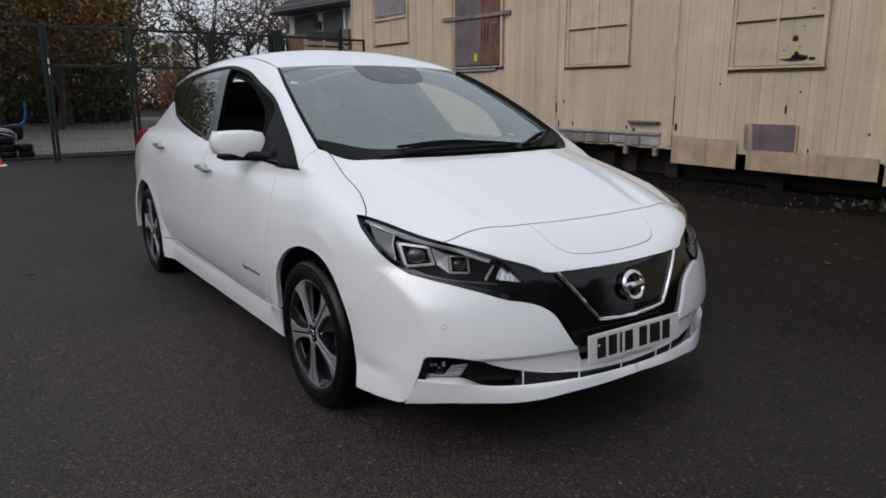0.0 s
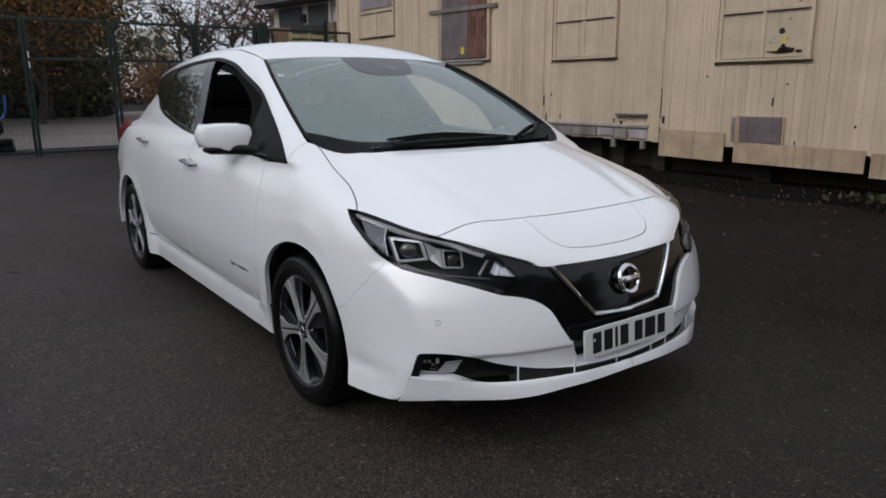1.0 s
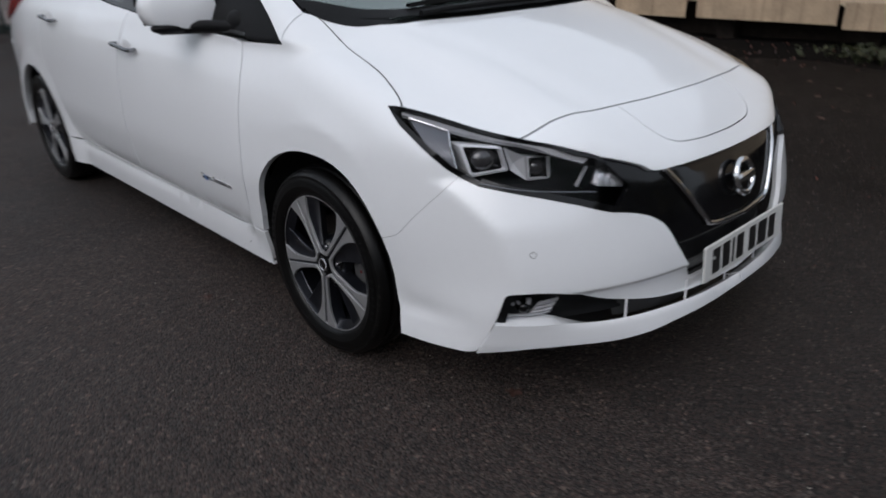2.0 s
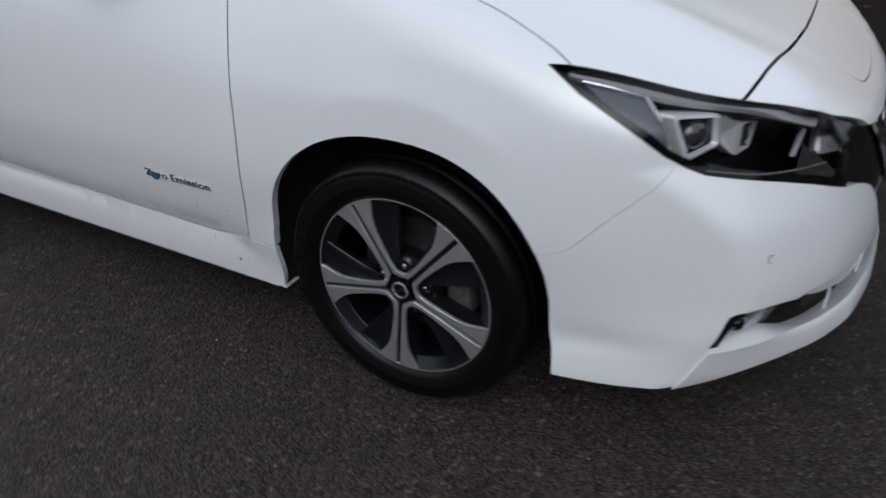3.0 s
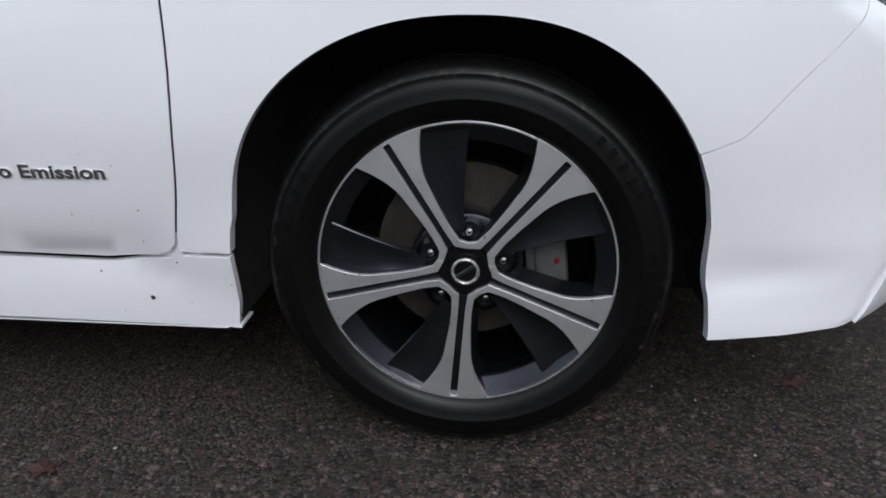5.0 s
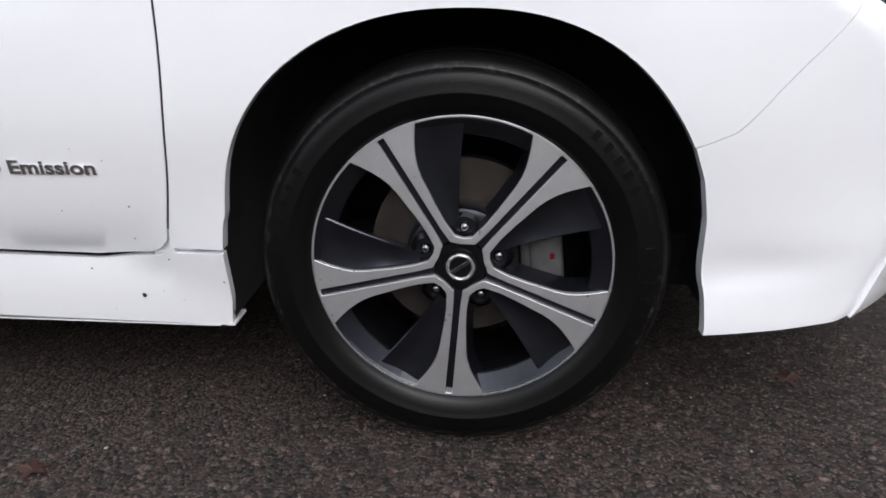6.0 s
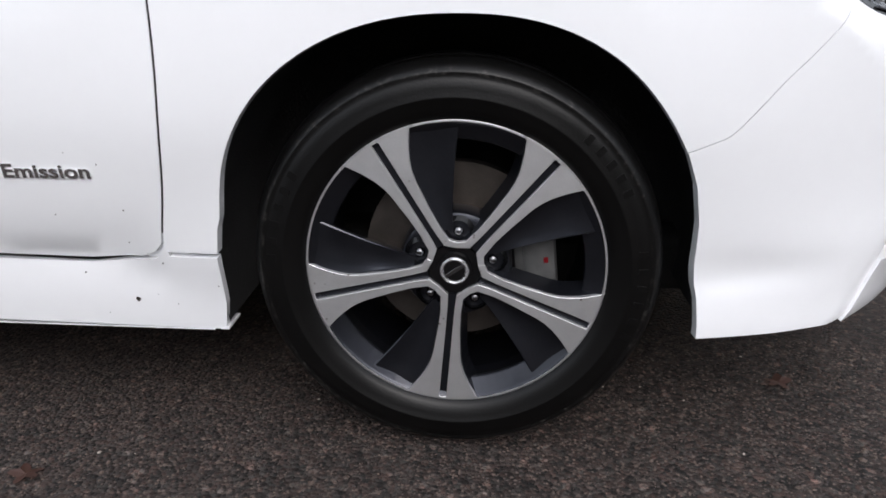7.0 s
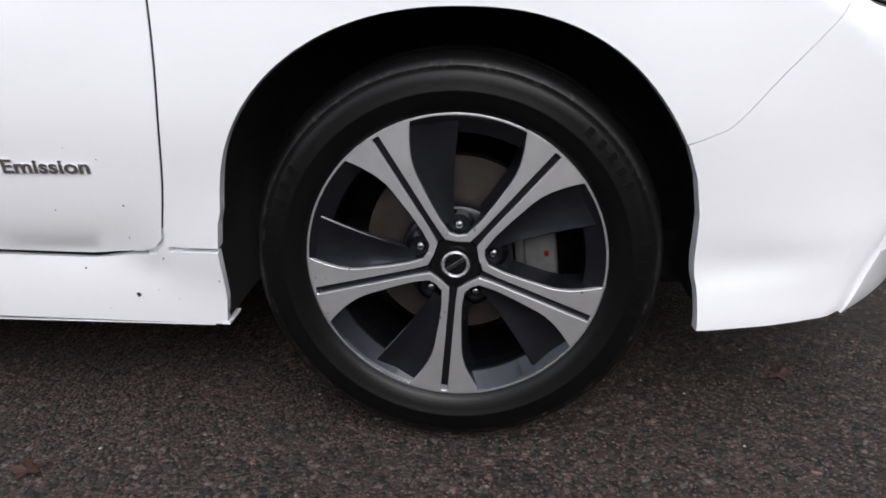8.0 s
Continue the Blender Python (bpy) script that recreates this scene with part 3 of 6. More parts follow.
    part("blade_edge", bm, LAMP_BRIGHT, lamp, smooth=True)
    unit_a = [(.492, .750, .767), (.562, .664, .754), (.566, .640, .686), (.527, .741, .684)]
    unit_b = [(.590, .607, .723), (.612, .537, .717), (.606, .522, .646), (.592, .598, .655)]
    for pts in (unit_a, unit_b):
        q = [Vector(p) for p in m(pts)]
        c = sum(q, Vector()) / 4
        front = Vector((.90, s * .35, .10)).normalized()
        k = 24
        outline_ = []
        for i in range(4):
            a_, b_ = q[i], q[(i + 1) % 4]
            outline_ += [a_.lerp(b_, t) for t in (.06, .22, .40, .60, .78, .94)]
        grow = lambda f, up: [c + (p - c) * f + front * up for p in outline_]
        for name, rings, mat, words in (("bezel", [grow(.97, -.060), grow(1.0, -.004), grow(.97, .002), grow(.84, .004), grow(.77, -.006)], SATIN, "silver bezel of the lamp unit"), ("reflector_bowl", [grow(.77, -.006), grow(.68, -.020), grow(.30, -.034)], LAMP_SHADE, "dark bowl behind the projector")):
            bm = bmesh.new()
            loops = [[bm.verts.new(p) for p in r] for r in rings]
            for va, vb in zip(loops, loops[1:]):
                for i in range(k):
                    bm.faces.new((va[i], va[(i + 1) % k], vb[(i + 1) % k], vb[i]))
            if name == "reflector_bowl":
                bm.faces.new(loops[-1])
            bmesh.ops.recalc_face_normals(bm, faces=bm.faces)
            part(name, bm, mat, lamp, words, smooth=True)
        bm = bmesh.new()
        size = (q[0] - q[3]).length * .34
        bmesh.ops.create_uvsphere(bm, u_segments=24, v_segments=14, radius=size, matrix=Matrix.Translation(c - front * .014) @ front.to_track_quat("Z", "Y").to_matrix().to_4x4() @ Matrix.Diagonal((1.12, .95, .75, 1)))
        part("projector_lens", bm, PROJECTOR, lamp, "dark projector lens", smooth=True)
    # silver web between the two units, a slanted bar before the indicator, and the lens's lower edge
    web = [Vector(p) for p in m([(.564, .660, .751), (.590, .610, .722), (.592, .601, .656), (.567, .638, .688)])]
    mid_web = (web[0] + web[1] + web[2] + web[3]) / 4 - Vector((.012, 0, 0))
    bm = bmesh.new()
    vs = [bm.verts.new(p) for p in web] + [bm.verts.new(mid_web)]
    for i in range(4):
        bm.faces.new((vs[i], vs[(i + 1) % 4], vs[4]))
    bmesh.ops.recalc_face_normals(bm, faces=bm.faces)
    part("lamp_facet", bm, SATIN, lamp, "bright silver facet")
    for line, r, mat, name in ((INDICATOR_BAR, .0055, LAMP_STRIP, "slanted_bar"), ([(.566, .748, .679), (.640, .690, .664), (.700, .610, .653), (.745, .520, .641)], .0022, LAMP_GREY, "lens_edge")):
        bm = bmesh.new()
        tube(bm, bend(m(line), 4), r, 8)
        part(name, bm, mat, lamp, smooth=True)
    for i in range(5):
        f, g = i / 5, (i + .8) / 5
        lo = [np.array((.731, .512, .649)) * (1 - t) + np.array((.770, .425, .634)) * t for t in (f, g)]
        hi = [np.array((.716, .482, .692)) * (1 - t) + np.array((.732, .445, .689)) * t for t in (f, g)]
        hi = [l * (.45 + .15 * (i % 2)) + h * (.55 - .15 * (i % 2)) for l, h in zip(lo, hi)]
        panel("indicator_rib", [(m([tuple(lo[0]), tuple(lo[1]), tuple(hi[1]), tuple(hi[0])]), lamp_way)], LAMP_BRIGHT, lamp, "ribbed silver reflector", gap=0, depth=.012, step=.02, below=.03)
    panel("indicator_backing", [(m([(.722, .520, .655), (.775, .42, .636), (.735, .442, .692), (.712, .487, .694)]), lamp_way)], LAMP_DIM, lamp, gap=0, depth=.01, step=.02, below=.04)
    upper = bend([(.306, .767, .829), (.397, .727, .808), (.486, .681, .785), (.595, .617, .756), (.707, .515, .716)], 4)
    under = bend([(.709, .530, .706), (.600, .634, .746), (.521, .698, .766), (.444, .746, .786), (.330, .784, .812)], 4)
    panel("light_strip", [(m(upper + under), lamp_way)], LAMP_STRIP, lamp, "translucent grey light strip", gap=0, depth=.01, step=.02, below=.012)
    # fog lamp recess
    fog_way = (-.80, -.60 * s, 0)
    fog = panel("fog_lamp_bezel", [(m(FOG_TOP[:-6] + [(.83, .462, .300), (.77, .603, .303), (.70, .69, .300), (.640, .760, .318), (.648, .760, .350)]), fog_way)], PLASTIC, car, "black fog lamp bezel", gap=.001, depth=0, step=.02, below=.046)
    panel("bezel_wall", [(m([(.630, .768, .306), (.648, .752, .383), (.660, .742, .402), (.684, .720, .398), (.666, .734, .386), (.650, .748, .306)]), fog_way)], PLASTIC, fog, gap=0, depth=.05, step=.015, below=.010)
    panel("fog_lens", [(m([(.656, .744, .378), (.714, .699, .395), (.760, .635, .371), (.752, .65, .338), (.650, .750, .324)]), fog_way)], LENS, fog, gap=0, depth=.006, step=.02, below=.022)
    stripes = [[(.704 + .006 * i, .703 - .007 * i, .337 + .012 * i), (.742 + .004 * i, .655 - .006 * i, .339 + .012 * i), (.744 + .004 * i, .652 - .006 * i, .347 + .012 * i), (.708 + .006 * i, .698 - .007 * i, .345 + .012 * i)] for i in range(3)]
    edge_line = bend([(.654, .742, .333), (.700, .708, .329), (.742, .660, .331)], 3)
    bits = [[(.660, .738, .368), (.672, .728, .368), (.672, .728, .377), (.660, .738, .377)], [(.678, .722, .370), (.684, .717, .370), (.680, .721, .380), (.675, .725, .380)], [(.696, .708, .366), (.704, .701, .366), (.704, .701, .384), (.696, .708, .384)]]
    for pts in stripes + bits + [edge_line + [(x, w, z + .0035) for x, w, z in edge_line[::-1]]]:
        panel("fog_reflector", [(m(pts), fog_way)], FOG_SILVER, fog, "silver fog lamp reflector", gap=0, depth=.006, step=.012, below=.030)
    bm = bmesh.new()
    q, n = onto(settle(m([(.690, .712, .358)])), fog_way, below=.036)
    bmesh.ops.create_uvsphere(bm, u_segments=20, v_segments=12, radius=.017, matrix=Matrix.Translation(q[0]))
    part("fog_projector", bm, GLOSS, fog, "dark projector lens", smooth=True)
    # parking sensor
    q, n = onto(np.array(m([(.700, .700, .513)])), corner)
    bm = bmesh.new()
    rod(bm, Vector(q[0]) - Vector(n[0]) * .004, Vector(q[0]) + Vector(n[0]) * .0012, .0072, sides=20)
    part("parking_sensor", bm, WHITE, car, "round white parking sensor")
    bm = bmesh.new()
    rod(bm, Vector(q[0]) - Vector(n[0]) * .006, Vector(q[0]) + Vector(n[0]) * .0006, .0085, sides=20)
    part("sensor_ring", bm, INK, car)
    # sill skirt
    panel("sill_skirt", [(m([(-.352, .85, .330), (-.4265, .85, .3285), (-.430, .85, .350), (-.4385, .85, .334), (-.455, .85, .3205), (-.478, .85, .3145), (-.56, .845, .3100), (-1.2, .85, .3165), (-2.2, .85, .328), (-2.33, .85, .34), (-2.345, .85, .25),
                             (-2.33, .84, .200), (-1.4, .84, .207), (-.72, .84, .206), (-.360, .84, .199), (-.353, .84, .246)]), side)], WHITE, car, "white sill skirt", gap=.0008, depth=.014, step=.03)
    bm = bmesh.new()
    box(bm, (-2.32, min(s * .79, s * .836), .1985), (-.38, max(s * .79, s * .836), .2005), 0)
    part("sill_underside", bm, WHITE, car)
    bm = bmesh.new()
    box(bm, (-.370, min(s * .785, s * .836), .1995), (-.356, max(s * .785, s * .836), .2045), .001)
    part("sill_return", bm, WHITE, car)
    panel("sill_flange", [(m([(-.40, .85, .375), (-.40, .85, .315), (-.475, .85, .310), (-.475, .85, .335), (-.45, .85, .355)]), side)], WHITE, car, gap=0, depth=0, step=.02, below=.009)
    # doors, windows
    belt = bend([(-.410, .80, .958), (-.75, .80, .972), (-1.09, .80, .990), (-1.30, .80, 1.004)], 5)
    belt_rear = bend([(-1.30, .80, 1.004), (-1.62, .79, 1.030), (-2.14, .75, 1.092), (-2.42, .72, 1.150), (-2.56, .70, 1.205)], 5)
    door = panel("front_door", [(m(DOOR_FRONT + [(-.436, .86, .345), (-.452, .86, .330), (-.475, .85, .3175), (-.56, .85, .3125), (-1.2, .86, .320), (-1.375, .86, .325), (-1.395, .87, .36), (-1.40, .88, .6), (-1.385, .86, .85), (-1.33, .80, 1.0065)]
                                   + belt[::-1][1:-1]), side)], WHITE, car, "white front door", gap=.0032, depth=.03, step=.035)
    rear = panel("rear_door", [(m([(-1.33, .80, 1.0065), (-1.385, .86, .85), (-1.40, .88, .6), (-1.395, .87, .36), (-1.375, .86, .325), (-2.18, .86, .333), (-2.26, .87, .40), (-2.30, .87, .52), (-2.38, .88, .64), (-2.45, .88, .75), (-2.46, .86, .95), (-2.42, .72, 1.150)]
                                  + belt_rear[::-1][6:-1]), side)], WHITE, car, "white rear door", depth=.03, step=.035)
    panel("rear_quarter", [(m([(-2.42, .72, 1.152)] + [(-2.46, .86, .95), (-2.45, .88, .75), (-2.38, .88, .64), (-2.30, .87, .52), (-2.26, .87, .40), (-2.18, .86, .335), (-2.33, .86, .338)] + ARCH_REAR[2:] + [(-2.345 - .70, .86, .30), (-3.08, .84, .52), (-3.22, .83, .74), (-3.20, .80, .80), (-3.10, .76, .98), (-2.92, .70, 1.10), (-2.66, .69, 1.235), (-2.56, .70, 1.205)]), slant)], WHITE, car, "white rear quarter", depth=.03, step=.035)
    panel("rear_bumper", [(m([(-3.048, .86, .30), (-3.08, .84, .52), (-3.22, .83, .74), (-3.40, .72, .76), (-3.52, .4, .74), (-3.53, .0, .74), (-3.50, 0, .30), (-3.46, .4, .29), (-3.30, .72, .29), (-3.10, .82, .28)]), (.55, -.83 * s, 0))], WHITE, car, depth=.03, step=.045)
    # tail lamp
    panel("tail_lamp", [(m([(-2.88, .775, 1.015), (-2.95, .81, .955), (-3.05, .82, .915), (-3.2, .79, .88), (-3.36, .68, .90), (-3.30, .66, 1.0), (-3.02, .73, 1.05)]), (.5, -.8 * s, -.2))], RED, car, "red tail lamp", gap=.002, step=.03, below=-.007)
    # upper body: pillar and cant rail over the windows
    top_line = bend([(-.200, .794, .955), (-.284, .774, 1.022), (-.389, .749, 1.086), (-.543, .715, 1.166), (-.693, .683, 1.237), (-.828, .664, 1.279), (-.998, .643, 1.324), (-1.227, .613, 1.384), (-1.587, .584, 1.424), (-1.9, .58, 1.418), (-2.348, .575, 1.392), (-2.643, .56, 1.355), (-2.86, .55, 1.31)], 3)
    roof_line = bend([(-.210, .698, 1.038), (-.283, .692, 1.077), (-.478, .666, 1.179), (-.742, .616, 1.305), (-.957, .562, 1.388), (-1.043, .564, 1.413), (-1.204, .556, 1.445), (-1.437, .536, 1.470), (-1.75, .53, 1.475), (-2.3, .52, 1.450), (-2.9, .49, 1.378)], 4)
    panel("cant_rail", [(m(top_line + roof_line[::-1] + [(-.205, .745, 1.0)]), (.1, -.8 * s, -.6))], WHITE, car, "white pillar and roof rail", depth=.03, step=.025)
    # black trim round the side windows
    inner_top = [(x - .006, w, z - .026) for x, w, z in top_line]
    panel("window_trim", [(m(top_line + inner_top[::-1]), side)], PLASTIC, car, "black window trim", gap=0, depth=.03, step=.03, below=.003)
    rail = belt + belt_rear[1:]
    panel("belt_trim", [(m(rail + [(x, w, z + .020) for x, w, z in rail[::-1]]), side)], GLOSS, car, gap=0, depth=.02, step=.03, below=.003)
    sail = panel("mirror_sail", [(m([(-.208, .793, .957), (-.410, .80, .956), (-.66, .80, .971), (-.66, .69, 1.210), (-.543, .715, 1.160), (-.389, .749, 1.080), (-.284, .774, 1.016)]), side)], PLASTIC, door, "black mirror triangle", gap=.001, depth=.02, step=.03, below=.004)
    panel("door_pillar", [(m([(-1.30, .80, 1.008), (-1.42, .80, 1.018), (-1.71, .60, 1.402), (-1.57, .60, 1.402)]), side)], GLOSS, car, "black door pillar", gap=0, depth=.03, step=.03, below=.004)
    panel("rear_pillar", [(m([(-2.25, .75, 1.11), (-2.42, .72, 1.155), (-2.56, .70, 1.21), (-2.66, .69, 1.24), (-2.86, .55, 1.31), (-2.643, .56, 1.355), (-2.35, .57, 1.385)]), slant)], GLOSS, car, "black rear pillar", gap=0, depth=.03, step=.03, below=.004)
    if s > 0:
        panel("front_window", [(m([(-.65, .80, .97), (-1.31, .80, 1.008), (-1.58, .60, 1.400), (-1.22, .62, 1.37), (-.92, .635, 1.29), (-.65, .69, 1.20)]), side)], SIDE_GLASS, door, "clear window glass", gap=0, depth=0, step=.06, below=.008)
    panel("rear_window", [(m([(-1.41, .80, 1.018), (-1.62, .79, 1.035), (-2.14, .75, 1.095), (-2.30, .74, 1.12), (-2.37, .57, 1.385), (-1.70, .595, 1.40)]), side)], PRIVACY_GLASS, rear, "dark privacy glass", gap=0, depth=0, step=.06, below=.008)
    # door handles
    for at_x, at_z, owner in ((-1.29, .882, door), (-2.25, .944, rear)):
        q, n = onto(np.array(m([(at_x - .09, .87, at_z), (at_x, .87, at_z - .004), (at_x + .09, .87, at_z - .012)])), side)
        bm = bmesh.new()
        e = Vector((0, s, 0))
        tube(bm, bend([Vector(q[0]) + e * .004, Vector(q[0]) + e * .03, Vector(q[1]) + e * .036, Vector(q[2]) + e * .032, Vector(q[2]) + e * .004], 4), .0080, 10)
        part("door_handle", bm, CHROME_DARK, owner, "chrome-trimmed door handle", smooth=True)
        bm = bmesh.new()
        bmesh.ops.create_uvsphere(bm, u_segments=20, v_segments=10, radius=.03, matrix=Matrix.Translation(Vector(q[1]) - e * .001) @ Matrix.Diagonal((1.5, .12, 1, 1)))
        part("handle_cup", bm, WHITE, owner, smooth=True)
    # door mirror
    bm = bmesh.new()
    bmesh.ops.create_cube(bm, size=1)
    bmesh.ops.subdivide_edges(bm, edges=bm.edges[:], cuts=9, use_grid_fill=True)
    for v in bm.verts:
        p = v.co * 2
        q = Vector((p.x * math.sqrt(1 - p.y ** 2 / 2 - p.z ** 2 / 2 + p.y ** 2 * p.z ** 2 / 3), p.y * math.sqrt(1 - p.z ** 2 / 2 - p.x ** 2 / 2 + p.z ** 2 * p.x ** 2 / 3), p.z * math.sqrt(1 - p.x ** 2 / 2 - p.y ** 2 / 2 + p.x ** 2 * p.y ** 2 / 3)))
        q = q * .55 + p * .45
        taper = 1 - .11 * (1 + p.y * s)
        x = q.x * .062 * taper - (.02 if p.x < 0 else 0)
        v.co = (-.715 + x - .035 * s * q.y, s * .866 + q.y * .116, 1.036 + q.z * .072 * taper + .008 * q.y * s)
    shell = part("door_mirror", bm, WHITE, car, "white door mirror", smooth=True)
    bm = bmesh.new()
    box(bm, (-.79, s * .866 - .10, .99), (-.775, s * .866 + .10, 1.095), .006)
    part("mirror_glass", bm, CHROME, shell)
    bm = bmesh.new()
    tube(bm, bend([(-.48, s * .770, .985), (-.56, s * .790, .985), (-.65, s * .825, .984), (-.71, s * .87, .982), (-.735, s * .935, .984)], 4), .022, 14)
    bmesh.ops.create_uvsphere(bm, u_segments=24, v_segments=14, radius=.05, matrix=Matrix.Translation((-.50, s * .770, .995)) @ Matrix.Diagonal((1.2, .5, .9, 1)))
    bmesh.ops.create_uvsphere(bm, u_segments=24, v_segments=14, radius=.05, matrix=Matrix.Translation((-.72, s * .875, .984)) @ Matrix.Diagonal((.9, 1.9, .45, 1)))
    part("mirror_foot", bm, PLASTIC, shell, "black mirror foot", smooth=True)
    # inside of the doors
    panel("door_lining", [(m([(-.40, .8, .90), (-.42, .8, .35), (-2.3, .8, .35), (-2.3, .8, 1.04), (-1.3, .8, .985), (-.5, .8, .94)]), side)], PLASTIC, car, gap=0, depth=0, step=.12, below=.07)

# middle of the bumper under the plate, lower lip
mid = [(.884, .238, .3145), (.897, .12, .310), (.903, 0, .307)]
panel("bumper_middle", [([(.900, -.238, .345), (.905, 0, .343), (.900, .238, .345)] + [(x, w, z) for x, w, z in mid] + [(x, -w, z) for x, w, z in mid[:2][::-1]], IN_FRONT)], WHITE, car, depth=.02, gap=0, step=.03)
for s in (-1, 1):
    m = lambda line: mirrored(line, s)
    panel("front_lip", [(m(bend([(.633, .768, .320), (.705, .69, .315), (.77, .603, .311), (.839, .456, .304), (.89, .264, .300), (.905, .12, .297), (.91, 0, .296)], 3)
                           + bend([(.917, 0, .267), (.915, .129, .263), (.89, .327, .257), (.846, .481, .243), (.801, .579, .240), (.728, .689, .236), (.66, .745, .230), (.587, .790, .2225)], 3)), (-.9, -.42 * s, 0))],
          WHITE, car, "white front lip", gap=0, depth=.05, step=.025, below=-.006)
panel("lower_intake", [(both([(.86, .46, .365), (.88, .36, .350), (.90, .24, .340), (.91, 0, .330)]) + both([(.86, .47, .285), (.92, .3, .275), (.93, 0, .268)])[::-1], IN_FRONT)], INK, car, "black lower intake", gap=0, depth=0, step=.05, below=.05)
for y in (-.46, -.25, -.05, .15, .25, .46):
    q, _ = onto(np.array([(.93, y, .302)]), IN_FRONT)
    bm = bmesh.new()
    box(bm, (q[0][0] - .014, y - .002, .268), (q[0][0] - .009, y + .002, .345), .0006)
    part("intake_rib", bm, WHITE, car)

# black mask, grille, chrome V, emblem
panel("nose_mask", [(both([(.788, .470, .598), (.779, .425, .634)] + NOSE_EDGE) + both(MASK_LOW + [(.905, 0, .343)])[::-1], IN_FRONT)], GLOSS, car, "gloss black nose mask", gap=.001, depth=.02, step=.03, below=.012)
panel("grille", [(both([(.82, .300, .655), (.84, 0, .660)]) + [(.85, .262, .600), (.87, .20, .520), (.875, .165, .497), (.88, 0, .487), (.875, -.165, .497), (.87, -.20, .520), (.85, -.262, .600)], IN_FRONT)], GLOSS, car, "dark patterned grille panel", gap=0, depth=.004, step=.03, below=.008)
v_line = [(.823, .315, .667), (.85, .269, .610), (.87, .218, .547), (.885, .184, .507), (.89, .168, .494), (.895, .12, .487), (.897, 0, .482)]
q, n = onto(np.array(both(bend(v_line, 4))), IN_FRONT)
bm = bmesh.new()
tube(bm, [tuple(a - b * .005) for a, b in zip(q, n)], .0078, 10)
part("chrome_frame", bm, CHROME, car, "chrome V-shaped grille frame", smooth=True)
q, n = onto(np.array([(.88, 0, .585)]), IN_FRONT)
tilt = Vector(n[0]).to_track_quat("Z", "Y").to_matrix().to_4x4()
em = Matrix.Translation(q[0] + n[0] * .010) @ tilt
# the bar lies level across the ring
level = tilt.to_3x3().inverted() @ Vector((0, 1, 0))
BAR_TURN = Matrix.Rotation(math.atan2(level.y, level.x), 4, "Z")
bm = bmesh.new()
ring = [em @ Vector((.047 * math.cos(a), .047 * math.sin(a), 0)) for a in np.linspace(0, 2 * math.pi, 49)]
tube(bm, ring, .0095, 10)
badge = part("round_emblem", bm, CHROME, car, "plain chrome ring emblem with a bar", smooth=True)
bm = bmesh.new()
box(bm, (-.053, -.0125, -.004), (.053, .0125, .009), .003, em @ BAR_TURN)
part("emblem_bar", bm, CHROME, badge, smooth=True)

# number plate, its characters as plain bars
pl = Matrix.Translation((.926, -.018, .404)) @ Matrix.Rotation(radians(-4), 4, "Y") @ Matrix.Diagonal((1, .93, .93, 1))
bm = bmesh.new()
box(bm, (-.004, -.26, -.0555), (.004, .26, .0555), .003, pl)
plate = part("number_plate", bm, PLATE, car, "white number plate with black bars")
x = -.218
for wide in (.050, .050, .018, .050, 0, .050, .066, .050):
    if wide == 0:
        x += .022
        continue
    bm = bmesh.new()
    box(bm, (.0035, x, -.039), (.0052, x + wide - .004, .039), .0008, pl)
    part("plate_bar", bm, INK, plate)
    x += wide + .011
for y in (-.21, .215):
    bm = bmesh.new()
    rod(bm, pl @ Vector((.003, y, .012)), pl @ Vector((.0062, y, .012)), .005, sides=10)
    part("plate_screw", bm, PLATE, plate)

# windscreen, roof, tail gate
PILLAR = material("grey_pillar_trim", (.005, .005, .0052), rough=.9, vary=.1, spec=.1)
POD = material("sensor_shade", (.085, .078, .092), rough=.35, vary=.15, spec=.3)
SCREEN_BASE = bend([(-.222, .692, 1.045), (-.185, .640, 1.030), (-.055, .48, 1.020), (-.015, .25, 1.020), (-.005, 0, 1.020)], 4)
screen_side = bend([(-.222, .692, 1.045), (-.283, .688, 1.077), (-.478, .662, 1.179), (-.742, .612, 1.305), (-.957, .558, 1.388)], 5)
screen_top = [(-.957, .558, 1.388), (-.940, .40, 1.425), (-.925, .2, 1.445), (-.92, 0, 1.45)]
panel("windscreen", [([(x, -w, z) for x, w, z in SCREEN_BASE[::-1]] + [(x, -w, z) for x, w, z in screen_side[1:]] + both(screen_top)[1:-1] + [(x, w, z) for x, w, z in screen_side[::-1]] + [(x, w, z) for x, w, z in SCREEN_BASE[1:-1]], (-.55, 0, -.83))],
      SCREEN_GLASS, car, "greenish windscreen glass", gap=.002, depth=0, step=.05, below=lambda p: .003 + .019 * np.clip((np.abs(p[:, 1]) - .30) / .25, 0, 1))
roof_side = bend([(-.957, .558, 1.388), (-1.043, .560, 1.413), (-1.204, .552, 1.445), (-1.437, .532, 1.470), (-1.75, .526, 1.475), (-2.3, .516, 1.450), (-2.9, .486, 1.378)], 4)
panel("roof", [(both(screen_top) + [(x, w, z) for x, w, z in roof_side[1:]] + [(-3.0, .2, 1.42), (-3.02, 0, 1.42), (-3.0, -.2, 1.42)] + [(x, -w, z) for x, w, z in roof_side[1:][::-1]], IN_TOP)], WHITE, car, "white roof", gap=.004, step=.05)
